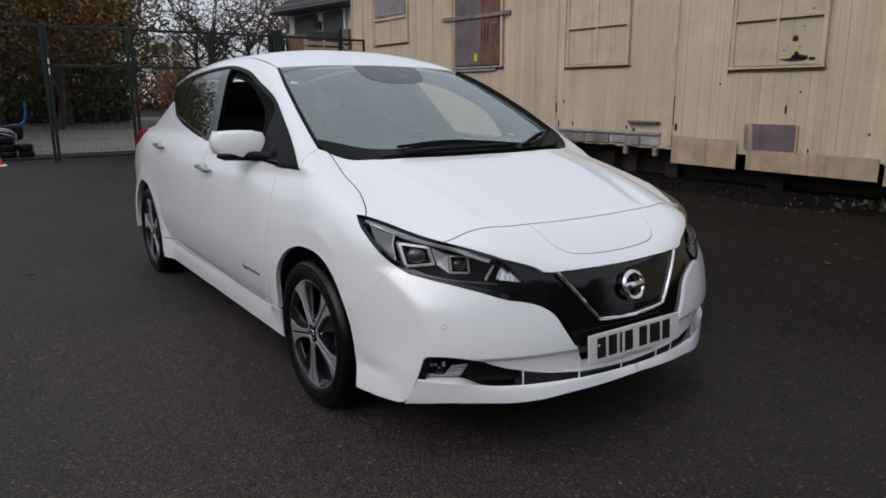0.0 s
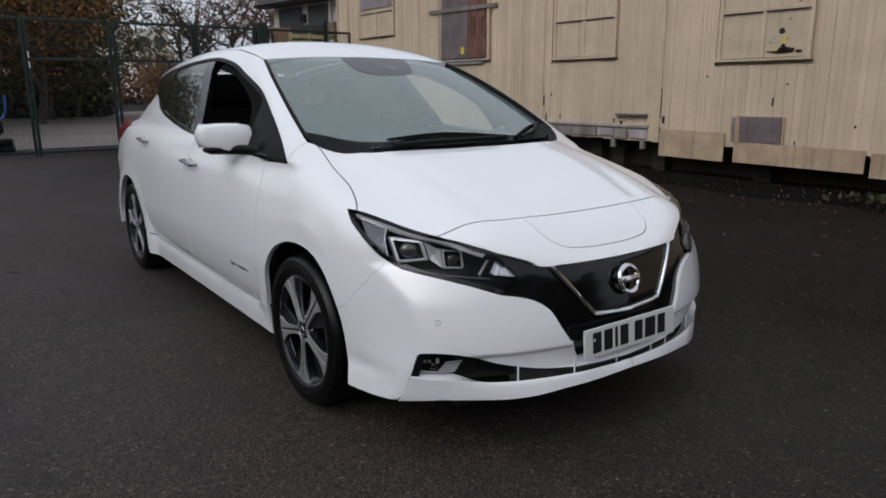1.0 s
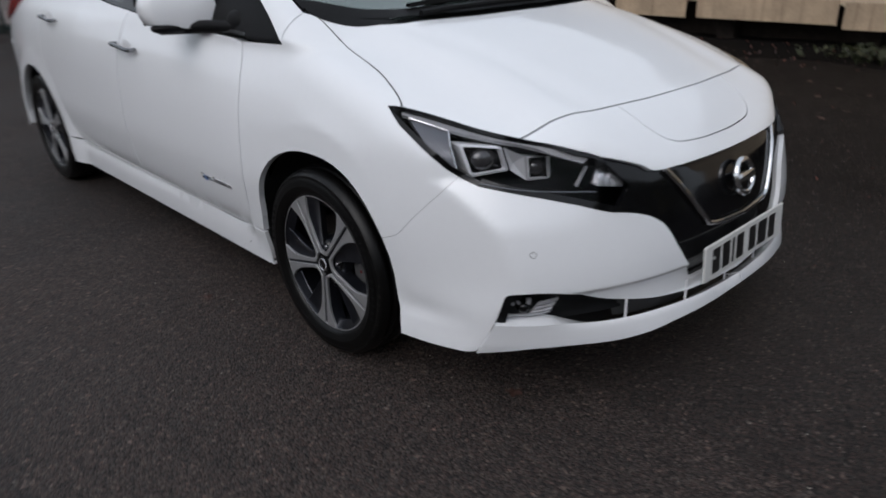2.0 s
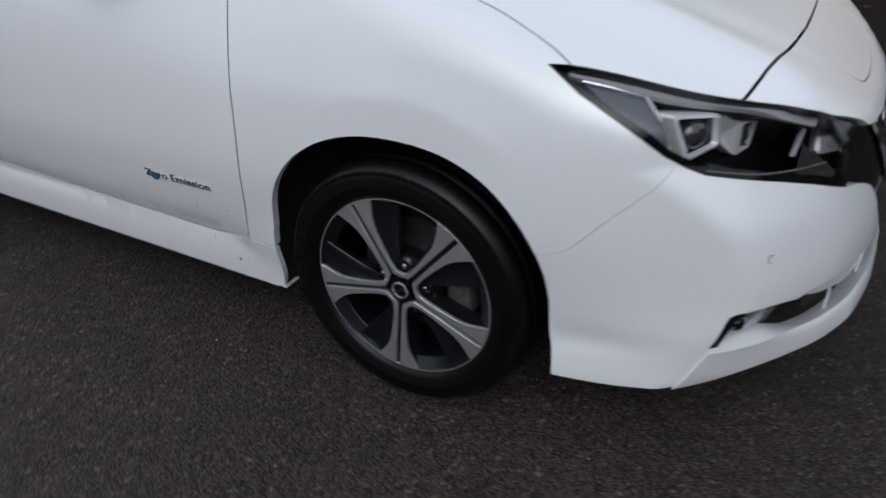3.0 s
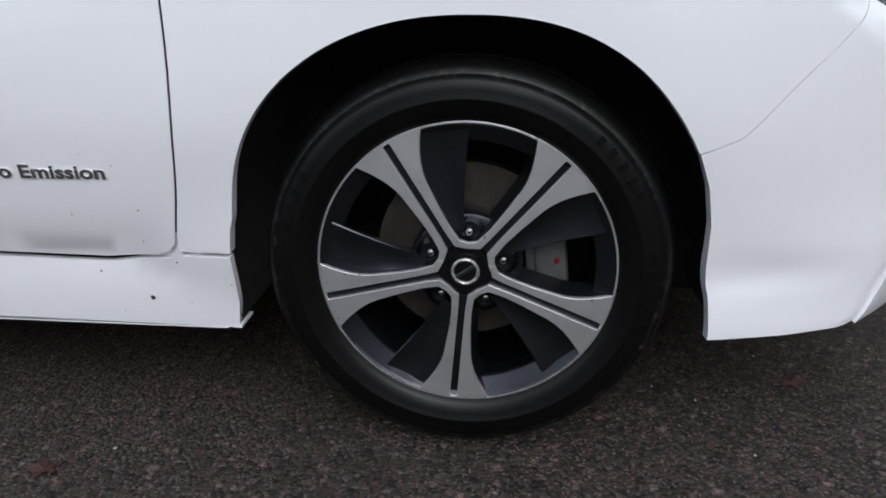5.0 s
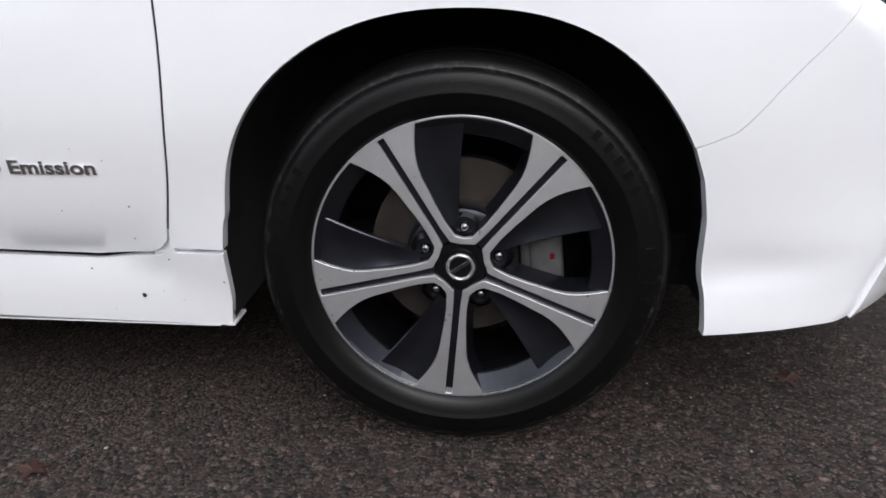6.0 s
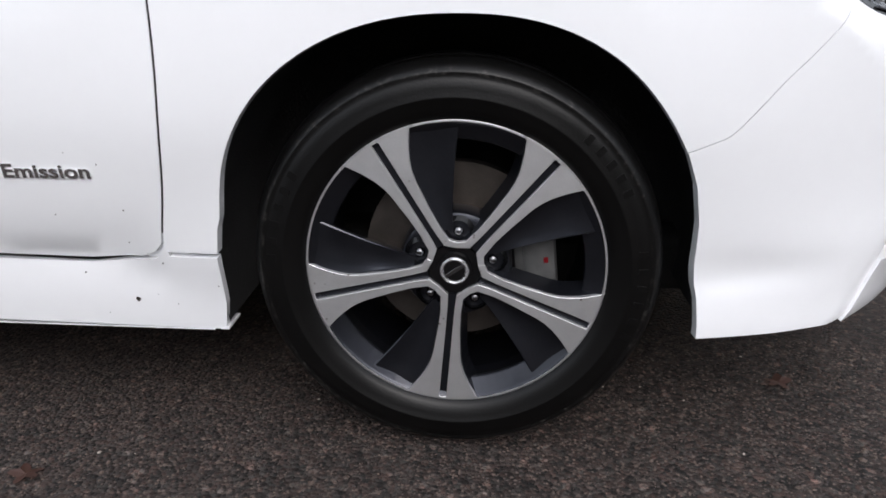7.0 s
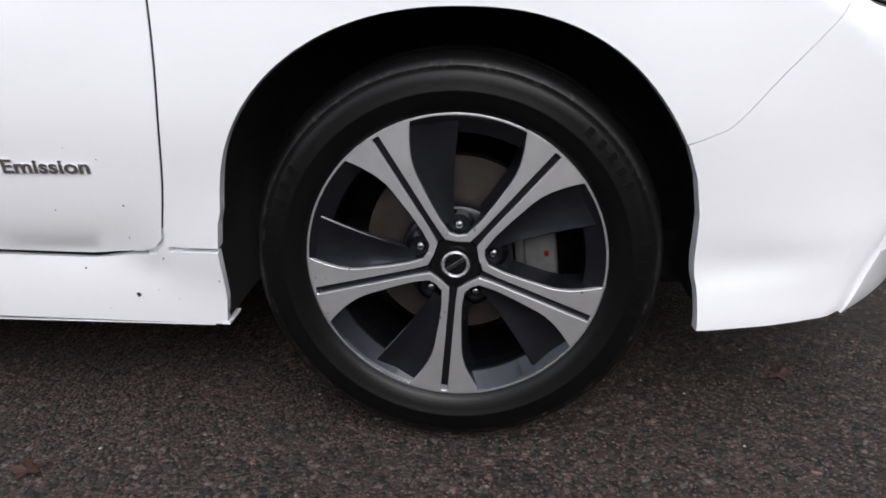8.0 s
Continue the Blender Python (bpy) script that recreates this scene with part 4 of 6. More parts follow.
panel("headlining", [([(-1.0, -.5, 1.4), (-1.0, .5, 1.4), (-2.9, .45, 1.4), (-2.9, -.45, 1.4)], IN_TOP)], LINING, car, gap=0, depth=0, step=.1, below=.035)
panel("tail_gate", [([(-3.05, -.45, 1.40), (-3.30, -.62, 1.05), (-3.45, -.62, .78), (-3.45, .62, .78), (-3.30, .62, 1.05), (-3.05, .45, 1.40)], (1, 0, -.3))], WHITE, car, step=.06)
panel("tail_gate_lining", [([(-3.05, -.50, 1.40), (-3.30, -.70, 1.05), (-3.45, -.70, .70), (-3.45, .70, .70), (-3.30, .70, 1.05), (-3.05, .50, 1.40)], (1, 0, -.3))], PILLAR, car, "dark tail gate lining", gap=0, depth=0, step=.10, below=.05)
panel("scuttle", [(both(COWL) + both([(-.30, .66, 1.07), (-.12, .46, 1.05), (-.06, 0, 1.05)])[::-1], IN_TOP)], PLASTIC, car, "black scuttle panel", gap=0, depth=.02, step=.05, below=.016)

# dark band round the windscreen, sensor pod, wipers
for s in (-1, 1):
    panel("screen_edge", [(mirrored(screen_side + [(x - .01, w - .045, z) for x, w, z in screen_side[::-1]], s), (-.55, 0, -.83))], GLOSS, car, gap=0, depth=0, step=.03, below=.028)
    panel("screen_moulding", [(mirrored([(x, w + .002, z) for x, w, z in screen_side] + [(x, w - .009, z + .002) for x, w, z in screen_side[::-1]], s), (-.55, 0, -.83))], PLASTIC, car, "black windscreen moulding", gap=0, depth=.045, step=.02, below=-.004)
    corner_cap = bend([(-.228, .690, 1.05), (-.16, .668, 1.02), (-.075, .60, 1.01), (-.02, .49, 1.0)], 3) + bend([(-.04, .50, 1.012), (-.110, .575, 1.03), (-.175, .630, 1.045), (-.225, .664, 1.058)], 3) + [(-.25, .688, 1.065)]
    panel("scuttle_corner", [(mirrored(corner_cap, s), IN_TOP)], PLASTIC, car, "black scuttle corner", gap=0, depth=.03, step=.02, below=-.001)
panel("screen_base_band", [(both(SCREEN_BASE) + both([(x - .05, w * .97, z + .025) for x, w, z in SCREEN_BASE])[::-1], (-.55, 0, -.83))], PLASTIC, car, "black lower windscreen band", gap=0, depth=0, step=.04, below=.001)
panel("sensor_pod", [(bend([(-.935, -.15, 1.41), (-.80, -.17, 1.36), (-.72, -.155, 1.335), (-.672, -.09, 1.317), (-.665, 0, 1.316), (-.690, .125, 1.324), (-.80, .20, 1.36), (-.95, .24, 1.41)], 3), (-.55, 0, -.83))], POD, car, "dull purple-grey sensor shade at the top of the windscreen", gap=0, depth=0, step=.05, below=.001)
panel("sensor_window", [([(-.80, .03, 1.36), (-.80, .10, 1.36), (-.735, .10, 1.34), (-.735, .03, 1.34)], (-.55, 0, -.83))], LAMP_GREY, car, "grey sensor window", gap=0, depth=0, step=.05, below=-.001)
def wiper(line, blade, r):
    """A wiper arm with a flat rubber blade along part of it."""
    q, _ = onto(np.array(line), (-.3, 0, -.95))
    bm = bmesh.new()
    tube(bm, [(p[0], p[1], p[2] + .020) for p in bend(q, 4)], r, 8)
    w = part("wiper", bm, PLASTIC, car, "black windscreen wiper", smooth=True)
    q, _ = onto(np.array(blade), (-.3, 0, -.95))
    bm = bmesh.new()
    for p, h in zip(bend(q, 5), np.sin(np.linspace(.35, 2.8, 5 * (len(q) - 1) + 1))):
        a = [bm.verts.new((p[0] + dx, p[1], p[2] + dz)) for dx, dz in ((.010, .002), (-.012, .004), (-.010, .008 + .012 * h), (.006, .010 + .014 * h))]
        bm.verts.ensure_lookup_table()
        if len(bm.verts) > 4:
            o = bm.verts[len(bm.verts) - 8:len(bm.verts) - 4]
            for i in range(4):
                bm.faces.new((o[i], o[(i + 1) % 4], a[(i + 1) % 4], a[i]))
    bmesh.ops.recalc_face_normals(bm, faces=bm.faces)
    part("wiper_blade", bm, PLASTIC, w)


wiper([(.010, -.42, 1.01), (.0, -.25, 1.01), (.0, .0, 1.01), (-.005, .16, 1.02)], [(-.085, -.39, 1.035), (-.082, -.2, 1.035), (-.065, -.05, 1.035), (-.045, .12, 1.025), (-.042, .24, 1.023)], .010)
wiper([(.0, .28, 1.01), (-.06, .40, 1.02), (-.12, .48, 1.04), (-.20, .57, 1.055)], [(-.03, .27, 1.02), (-.09, .38, 1.035), (-.15, .47, 1.045), (-.21, .57, 1.055)], .009)

# underbody, wheel arches
bm = bmesh.new()
box(bm, (-3.3, -.62, .19), (.70, .62, .30), .02)
box(bm, (-2.25, -.80, .20), (-.42, .80, .33), .02)
box(bm, (-.42, -.44, .2), (.64, .44, .60), .03)
box(bm, (-3.40, -.55, .2), (-2.25, .55, .75), .03)
box(bm, (-.50, -.74, .3), (-.40, .74, .92), .02)
part("underbody", bm, DARK, car, "dark underbody and bulkhead")
for ax in (0, AXLE):
    for s in (-1, 1):
        V, Fc = [], []
        rings = [(.372, .832), (.376, .828), (.378, .55), (.30, .535), (.0, .53)]
        arc = np.radians(np.linspace(-14, 197, 40))
        for a in arc:
            V += [(ax + .003 + r * math.cos(a), s * w, .322 + r * math.sin(a)) for r, w in rings]
        k = len(rings)
        for i in range(len(arc) - 1):
            for j in range(k - 1):
                Fc.append((i * k + j, i * k + j + 1, (i + 1) * k + j + 1, (i + 1) * k + j))
        child("wheel_arch_liner", mesh_of("wheel_arch_liner", V, Fc, LINER), car, "black wheel arch liner")

# ---- wheels ----
PHASE = radians(265.2)


def spoke_half(r):
    return float(SPOKE_W(r))


SPOKE_W = curve((.040, .0160), (.08, .0151), (.10, .0168), (.118, .0187), (.145, .0214), (.168, .0285), (.192, .0416), (.205, .0505), (.214, .0570))


def polar(points, turn):
    """Places along and across a spoke, turned to its angle."""
    c, s = math.cos(turn), math.sin(turn)
    return [(a * c - b * s, a * s + b * c) for a, b in points]


def wheel(parent):
    tyre_rings = [(.228, .070), (.232, .088), (.240, .094), (.2470, .0970), (.254, .0995), (.2630, .1020), (.2642, .1026), (.266, .1027), (.2672, .1023), (.279, .1020), (.291, .0992), (.298, .0962), (.300, .0972), (.303, .0955), (.309, .090), (.315, .081), (.3185, .072),
                  (.3215, .058), (.3165, .0565), (.3165, .051), (.3225, .0495), (.323, .028), (.3165, .027), (.3165, .020), (.323, .019), (.323, -.02), (.317, -.021), (.317, -.028), (.3225, -.029), (.318, -.075), (.300, -.096), (.262, -.103), (.228, -.08)]
    tyre_rings = [(.216 + (r - .228) * (.302 - .216) / (.323 - .228), o) for r, o in tyre_rings]
    V, Fc = lathe(tyre_rings, .770, -1, 120)
    child("tyre", mesh_of("tyre", [(x, y, max(z, -HUB_Z)) for x, y, z in V], Fc, RUBBER), parent, "black road tyre with worn sidewall")
    # raised plain bars where the sidewall carries writing
    for start, count, gap in ((148, 6, 5.6), (28, 5, 5.0), (-20, 6, 5.6)):
        for k in range(count):
            a = radians(start + k * gap)
            bm = bmesh.new()
            t = Matrix.Rotation(-a, 4, "Y") @ Matrix.Translation((.2655, -.8725, 0)) @ Matrix.Rotation(radians(3), 4, "Z")
            box(bm, (-.0070, -.0004, -.0048), (.0070, .0005, .0048), .0002, t)
            part("sidewall_bar", bm, RUBBER, parent)
    # rim: machined lip and dark barrel
    V, Fc = lathe([(.2155, .0862), (.2168, .0868), (.2195, .0856), (.2225, .0828), (.2240, .079), (.222, .072)], .770, -1, 128)
    child("rim", mesh_of("rim", V, Fc, RIM_LIP), parent, "machined and dark grey five-spoke alloy rim")
    V, Fc = lathe([(.2155, .0850), (.2125, .0825), (.1900, .0690), (.1885, .0665), (.1895, .064), (.196, .050), (.198, .02), (.198, -.09), (.216, -.10)], .770, -1, 96)
    child("rim_barrel", mesh_of("rim_barrel", V, Fc, GUNMETAL, smooth=False), parent, "dark grey rim barrel with a sloping ledge")
    face, edge = .857, .2175
    for k in range(5):
        turn = PHASE + k * 2 * math.pi / 5
        rs = [.040, .07, .10, .122, .140, .155, .170, .183, .194, .202, .208, .213]
        # dark body under the machined face, with a drafted wall
        bm = bmesh.new()
        body = [(r, spoke_half(r) + .0012) for r in rs] + [(math.sqrt(.2165 ** 2 - b * b), b) for b in np.linspace(.055, -.055, 7)] + [(r, -spoke_half(r) - .0012) for r in rs[::-1]]
        slab(bm, polar(body, turn), .815, face - .007, chamfer=0, shrink=.008)
        part("spoke", bm, GUNMETAL, parent)
        # machined arms either side of the groove
        for sg in (1, -1):
            groove = [(.2125, sg * .0056), (.15, sg * .0054), (.09, sg * .0052), (.062, sg * .0052)]
            outer = [(r, sg * spoke_half(r)) for r in rs[1:]]
            tip = [(math.sqrt(edge ** 2 - b * b), sg * b) for b in np.linspace(.0590, .0, 8)]
            arm = [(.0352, sg * .0256), (.0445, sg * .0170)] + outer + tip + [(.2142, 0), (.2142, sg * .004)] + groove + [(.0400, sg * .0064), (.0279, sg * .0203)]
            bm = bmesh.new()
            slab(bm, polar(arm, turn), face - .008, face, chamfer=.0006)
            part("machined_arm", bm, MACHINED, parent, "bright machined spoke face")
        mid_turn = turn + math.pi / 5
        # dark dished blade on one side of every spoke, with a crisp free edge
        V, Fc = [], []
        n, across = 16, 7
        for i in range(n):
            t_r = i / (n - 1)
            r = .060 + (.2150 - .060) * t_r
            near = math.asin(min(.9, (spoke_half(r) - .002) / r))
            far = max(radians(27.5 + 4.5 * t_r), near + radians(2))
            for j in range(across):
                t = j / (across - 1)
                a = near + (far - near) * t
                dish = .006 * math.sin(math.pi * t) * min(1, 3 * t_r, 5 * (1 - t_r)) + .004 * (1 - t_r) * t
                V.append((r * math.cos(a), -r * math.sin(a), face - .0075 - dish))
            a = far + radians(.6)
            V.append((r * math.cos(a), -r * math.sin(a), face - .0090 - .004 * (1 - t_r)))
            a = far - radians(1.5)
            V.append((r * math.cos(a), -r * math.sin(a), face - .032))
        turned = polar([(v[0], v[1]) for v in V], turn)
        P = [(p[0], -v[2], p[1]) for p, v in zip(turned, V)]
        w = across + 2
        for i in range(n - 1):
            for j in range(w - 1):
                Fc.append((i * w + j, i * w + j + 1, (i + 1) * w + j + 1, (i + 1) * w + j))
        pocket = child("spoke_blade", mesh_of("spoke_blade", P, Fc, GUNMETAL, smooth=True), parent, "dark grey dished blade beside the spoke")
        pocket.data.set_sharp_from_angle(angle=radians(30))
        # wheel nut in its well
        c = (.0560 * math.cos(mid_turn), .0560 * math.sin(mid_turn))
        bm = bmesh.new()
        ring_o, ring_i, floor_ = ([bm.verts.new((c[0] + q * math.cos(a), -o, c[1] + q * math.sin(a))) for a in np.linspace(0, 2 * math.pi, 28, endpoint=False)] for q, o in ((.0225, .8385), (.0165, .8450), (.0155, .822)))
        for ra, rb in ((ring_o, ring_i), (ring_i, floor_)):
            for i in range(28):
                bm.faces.new((ra[i], ra[(i + 1) % 28], rb[(i + 1) % 28], rb[i]))
        bm.faces.new(floor_)
        bmesh.ops.recalc_face_normals(bm, faces=bm.faces)
        part("nut_well", bm, GLOSS, parent, "black nut well", smooth=True)
        bm = bmesh.new()
        rod(bm, (c[0], -.820, c[1]), (c[0], -.838, c[1]), .0098, .0086, 6)
        bmesh.ops.create_uvsphere(bm, u_segments=12, v_segments=8, radius=.0078, matrix=Matrix.Translation((c[0], -.841, c[1])))
        part("wheel_nut", bm, CHROME_DARK, parent, "dark wheel nut", smooth=True)
    V, Fc = lathe([(.030, .0690), (.050, .0690), (.0720, .0675), (.0800, .0640), (.0835, .056), (.084, .03)], .770, -1, 72)
    hub_dish = child("hub_dish", mesh_of("hub_dish", V, Fc, GUNMETAL), parent, "dark grey hub behind the nuts")
    hub_dish.data.set_sharp_from_angle(angle=radians(40))
    bm = bmesh.new()
    rod(bm, (0, -.80, 0), (0, -face + .0060, 0), .040, .038, 40)
    part("hub", bm, GLOSS, parent, "black hub between the spokes", smooth=True)
    bm = bmesh.new()
    rod(bm, (0, -face + .006, 0), (0, -face - .0015, 0), .0265, .0255, 40)
    part("centre_cap", bm, GLOSS, parent, "black centre cap with a silver ring", smooth=True)
    bm = bmesh.new()
    tube(bm, [(.0185 * math.cos(a), -face - .002, .0185 * math.sin(a)) for a in np.linspace(0, 2 * math.pi, 41)], .0027, 8)
    part("cap_ring", bm, LAMP_BRIGHT, parent, smooth=True)
    bm = bmesh.new()
    box(bm, (-.021, -face - .0035, -.0032), (.021, -face - .001, .0032), .001, Matrix.Rotation(radians(-35), 4, "Y"))
    part("cap_bar", bm, CHROME_DARK, parent)
    # brake behind the spokes
    bm = bmesh.new()
    rod(bm, (0, -.752, 0), (0, -.776, 0), .142, sides=64)
    rod(bm, (0, -.770, 0), (0, -.812, 0), .080, .074, 40)
    part("brake_disc", bm, STEEL, parent, "rusty steel brake disc", smooth=True)
    bm = bmesh.new()
    t = Matrix.Rotation(radians(-6), 4, "Y")
    box(bm, (.098, -.812, -.062), (.150, -.74, .062), .012, t)
    box(bm, (.085, -.806, -.040), (.112, -.78, .040), .008, t)
    part("brake_caliper", bm, CALIPER, parent, "grey cast brake caliper", smooth=True)
    bm = bmesh.new()
    box(bm, (.130, -.8145, -.016), (.137, -.811, -.007), .001, t)
    part("caliper_mark", bm, RED, parent)
    return parent


front_wheel = empty("wheel")
front_wheel.parent = car
front_wheel.matrix_basis = pose(0, 0, HUB_Z)
wheel(front_wheel)
for x, turn in ((AXLE, 0), (0, 180), (AXLE, 180)):
    w = copy_thing(front_wheel, pose(x, 0, HUB_Z, 0, 40 if turn else 23, turn))

# scuff and specks of dirt behind the wheel
random.seed(8)
for x, z, r in [(-.494, .251, .0044)] + [(random.uniform(-.60, -.36), random.uniform(.22, .50), random.uniform(.0008, .0018)) for _ in range(12)]:
    w = float(flank(np.array([x]), np.array([z]))[0])
    bm = bmesh.new()
    ring = [bm.verts.new((x + r * math.cos(a) * random.uniform(.5, 1.2), -w - .0008, z + r * math.sin(a) * random.uniform(.4, 1.1))) for a in np.linspace(0, 2 * math.pi, 9, endpoint=False)]
    tip = bm.verts.new((x, -w - .0014, z))
    for i in range(9):
        bm.faces.new((ring[i], ring[(i + 1) % 9], tip))
    bmesh.ops.recalc_face_normals(bm, faces=bm.faces)
    part("dirt_speck", bm, ROAD_DIRT, car)

# badge on the front door
chars = bpy.data.curves.new("badge_text", "FONT")
chars.body, chars.size, chars.offset, chars.extrude, chars.space_character = "Zero Emission", .036, .0011, .0012, 1.02
holder = bpy.data.objects.new("badge_source", chars)
scene.collection.objects.link(holder)
bpy.context.view_layer.update()
me = bpy.data.meshes.new_from_object(holder.evaluated_get(bpy.context.evaluated_depsgraph_get()))
bpy.data.objects.remove(holder)
wide = max(v.co.x for v in me.vertices)
bx = -.514 - .217
for v in me.vertices:
    q = (bx + v.co.x / wide * .217, 0, .4525 + v.co.y * .78)
    side_w = float(flank(np.array([q[0]]), np.array([q[2]]))[0])
    v.co = (q[0], -(side_w + .0012 + v.co.z), q[2])
me.materials.clear()
me.materials.append(CHROME)
lettering = child("door_badge", me, car, "chrome Zero Emission lettering on the door")
bm = bmesh.new()
rod(bm, (bx + .031, -flank(np.array([bx + .031]), np.array([.455]))[0], .463), (bx + .031, -flank(np.array([bx + .031]), np.array([.455]))[0] - .0016, .463), .019, sides=24)
part("badge_disc", bm, BLUE, lettering, "blue badge disc")

# ---- inside the car ----
for s in (-1, 1):
    side = (0, -s, 0)
    # lining of the middle pillar, and of the front pillar down to the mirror corner
    panel("middle_pillar_lining", [(mirrored([(-1.62, .62, 1.37), (-1.47, .70, 1.075), (-1.42, .74, .98), (-1.60, .74, .98), (-1.78, .62, 1.38)], s), side)], PILLAR, car, "grey pillar lining", gap=0, depth=.03, step=.05, below=.03)
    edge = bend([(-1.50, .62, 1.352), (-1.21, .65, 1.315), (-.945, .68, 1.222), (-.85, .69, 1.17), (-.80, .70, 1.12), (-.745, .72, 1.0)], 3)
    panel("front_pillar_lining", [(mirrored(edge + [(-.36, .72, .98), (-.36, .73, 1.04), (-.56, .70, 1.15), (-.84, .66, 1.27), (-1.22, .61, 1.375), (-1.50, .59, 1.40)], s), side)], PILLAR, car, "grey pillar lining", gap=0, depth=.02, step=.04, below=.03)


def seat(x, y, rear=False):
    wide = .62 if rear else .26
    bm = bmesh.new()
    box(bm, (x - .27, y - wide, .42), (x + .25, y + wide, .60), .05, segments=3)
    cush = part("seat_cushion", bm, FABRIC, car, "dark cloth seat", smooth=True)
    bm = bmesh.new()
    t = Matrix.Translation((x - .24, y, .56)) @ Matrix.Rotation(radians(-18), 4, "Y")
    box(bm, (-.07, -wide * .95, 0), (.06, wide * .95, .60), .05, t, 3)
    part("seat_back", bm, FABRIC, cush, smooth=True)
    for yy in ((-.35, .35) if rear else (0,)):
        bm = bmesh.new()
        box(bm, (-.05, yy - .12, .64), (.05, yy + .12, .80), .04, t, 3)
        part("head_rest", bm, FABRIC, cush, smooth=True)


seat(-1.45, -.36)
seat(-1.45, .36)
seat(-2.30, 0, True)
bm = bmesh.new()
box(bm, (-.72, -.70, .62), (-.30, .70, .93), .06, segments=3)
box(bm, (-.66, -.62, .90), (-.16, .62, .965), .03, segments=3)
part("dashboard", bm, PLASTIC, car, "dark dashboard", smooth=True)
bm = bmesh.new()
t = Matrix.Translation((-.83, -.36, .90)) @ Matrix.Rotation(radians(-65), 4, "Y")
tube(bm, [t @ Vector((.18 * math.cos(a), .18 * math.sin(a), 0)) for a in np.linspace(0, 2 * math.pi, 37)], .015, 8)
box(bm, (-.06, -.15, -.02), (.05, .15, .01), .02, t)
part("steering_wheel", bm, PLASTIC, car, "black steering wheel", smooth=True)
bm = bmesh.new()
box(bm, (-1.02, -.12, 1.30), (-.99, .12, 1.365), .012)
part("interior_mirror", bm, PLASTIC, car, smooth=True)

# ---- ground ----
GROUND = .018
bm = bmesh.new()
vs = [bm.verts.new(p) for p in ((-400, -300, GROUND), (300, -300, GROUND), (300, 400, GROUND), (-400, 400, GROUND))]
bm.faces.new(vs)
me = bpy.data.meshes.new("ground")
bm.to_mesh(me)
bm.free()
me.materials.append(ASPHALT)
tagged(new("ground", me), "dark worn asphalt yard, darker towards the hut", "ground", kind="structure")

CREAM = material("cream_painted_boards", (.57, .455, .325), rough=.62, vary=.16, scale=1.6, bump=.25, bump_scale=45)


def weathered(m, low, high, stain, streaks=.35):
    """Tones that change from board to board, with vertical runs of grime and bare patches."""
    nt = m.node_tree
    link = nt.links.new
    p = nt.nodes["Principled BSDF"]
    base = p.inputs["Base Color"].links[0].from_socket
    place, info = nt.nodes.new("ShaderNodeNewGeometry").outputs["Position"], nt.nodes.new("ShaderNodeObjectInfo")
    for n in [n for n in nt.nodes if n.bl_idname == "ShaderNodeTexNoise"]:
        link(place, n.inputs["Vector"])
    tone = nt.nodes.new("ShaderNodeMapRange")
    tone.inputs[3].default_value, tone.inputs[4].default_value = low, high
    link(info.outputs["Random"], tone.inputs[0])
    a = nt.nodes.new("ShaderNodeMix")
    a.data_type, a.blend_type = "RGBA", "MULTIPLY"
    a.inputs[0].default_value = 1
    link(base, a.inputs[6])
    link(tone.outputs[0], a.inputs[7])
    last = a.outputs[2]
    for scale, cut, top, amount in (((26, 26, .8), .56, .74, streaks), ((7, 7, 1.6), .60, .80, streaks * .8), ((60, 60, 22), .66, .74, streaks * 1.6)):
        mp, n, c = nt.nodes.new("ShaderNodeMapping"), nt.nodes.new("ShaderNodeTexNoise"), nt.nodes.new("ShaderNodeMapRange")
        mp.inputs["Scale"].default_value = scale
        n.inputs["Scale"].default_value, n.inputs["Detail"].default_value = 1, 5
        for i, v in enumerate((cut, top, 0, amount)):
            c.inputs[i + 1].default_value = v
        link(place, mp.inputs["Vector"])
        link(mp.outputs[0], n.inputs["Vector"])
        link(n.outputs[0], c.inputs[0])
        mix = nt.nodes.new("ShaderNodeMix")
        mix.data_type = "RGBA"
        link(c.outputs[0], mix.inputs[0])
        link(last, mix.inputs[6])
        mix.inputs[7].default_value = (*stain, 1)
        last = mix.outputs[2]
    link(last, p.inputs["Base Color"])
    return m


weathered(CREAM, .90, 1.04, (.30, .23, .16))
CREAM_TRIM = material("cream_painted_trim", (.55, .445, .32), rough=.6, vary=.18, scale=3, bump=.2, bump_scale=60)
weathered(CREAM_TRIM, .92, 1.06, (.22, .16, .11), .45)
PLY = weathered(material("weathered_plywood", (.44, .325, .215), rough=.75, vary=.35, scale=3, bump=.3, bump_scale=30), .85, 1.05, (.20, .14, .09), .6)
GREYWOOD = weathered(material("bare_grey_wood", (.24, .21, .19), rough=.85, vary=.4, scale=5, bump=.5, bump_scale=30), .8, 1.2, (.05, .04, .035), .7)
PURPLE = weathered(material("stained_purple_board", (.15, .115, .118), rough=.7, vary=.35, scale=3, bump=.2, bump_scale=30), .95, 1.05, (.06, .04, .035), .5)
GREY_PANEL = weathered(material("grey_weathered_panel", (.27, .235, .245), rough=.7, vary=.25, scale=3), .95, 1.05, (.12, .09, .085), .4)
RUSTY = weathered(material("rust_stained_board", (.17, .075, .05), rough=.75, vary=.6, scale=4, bump=.3, bump_scale=30), .95, 1.05, (.022, .016, .014), .95)
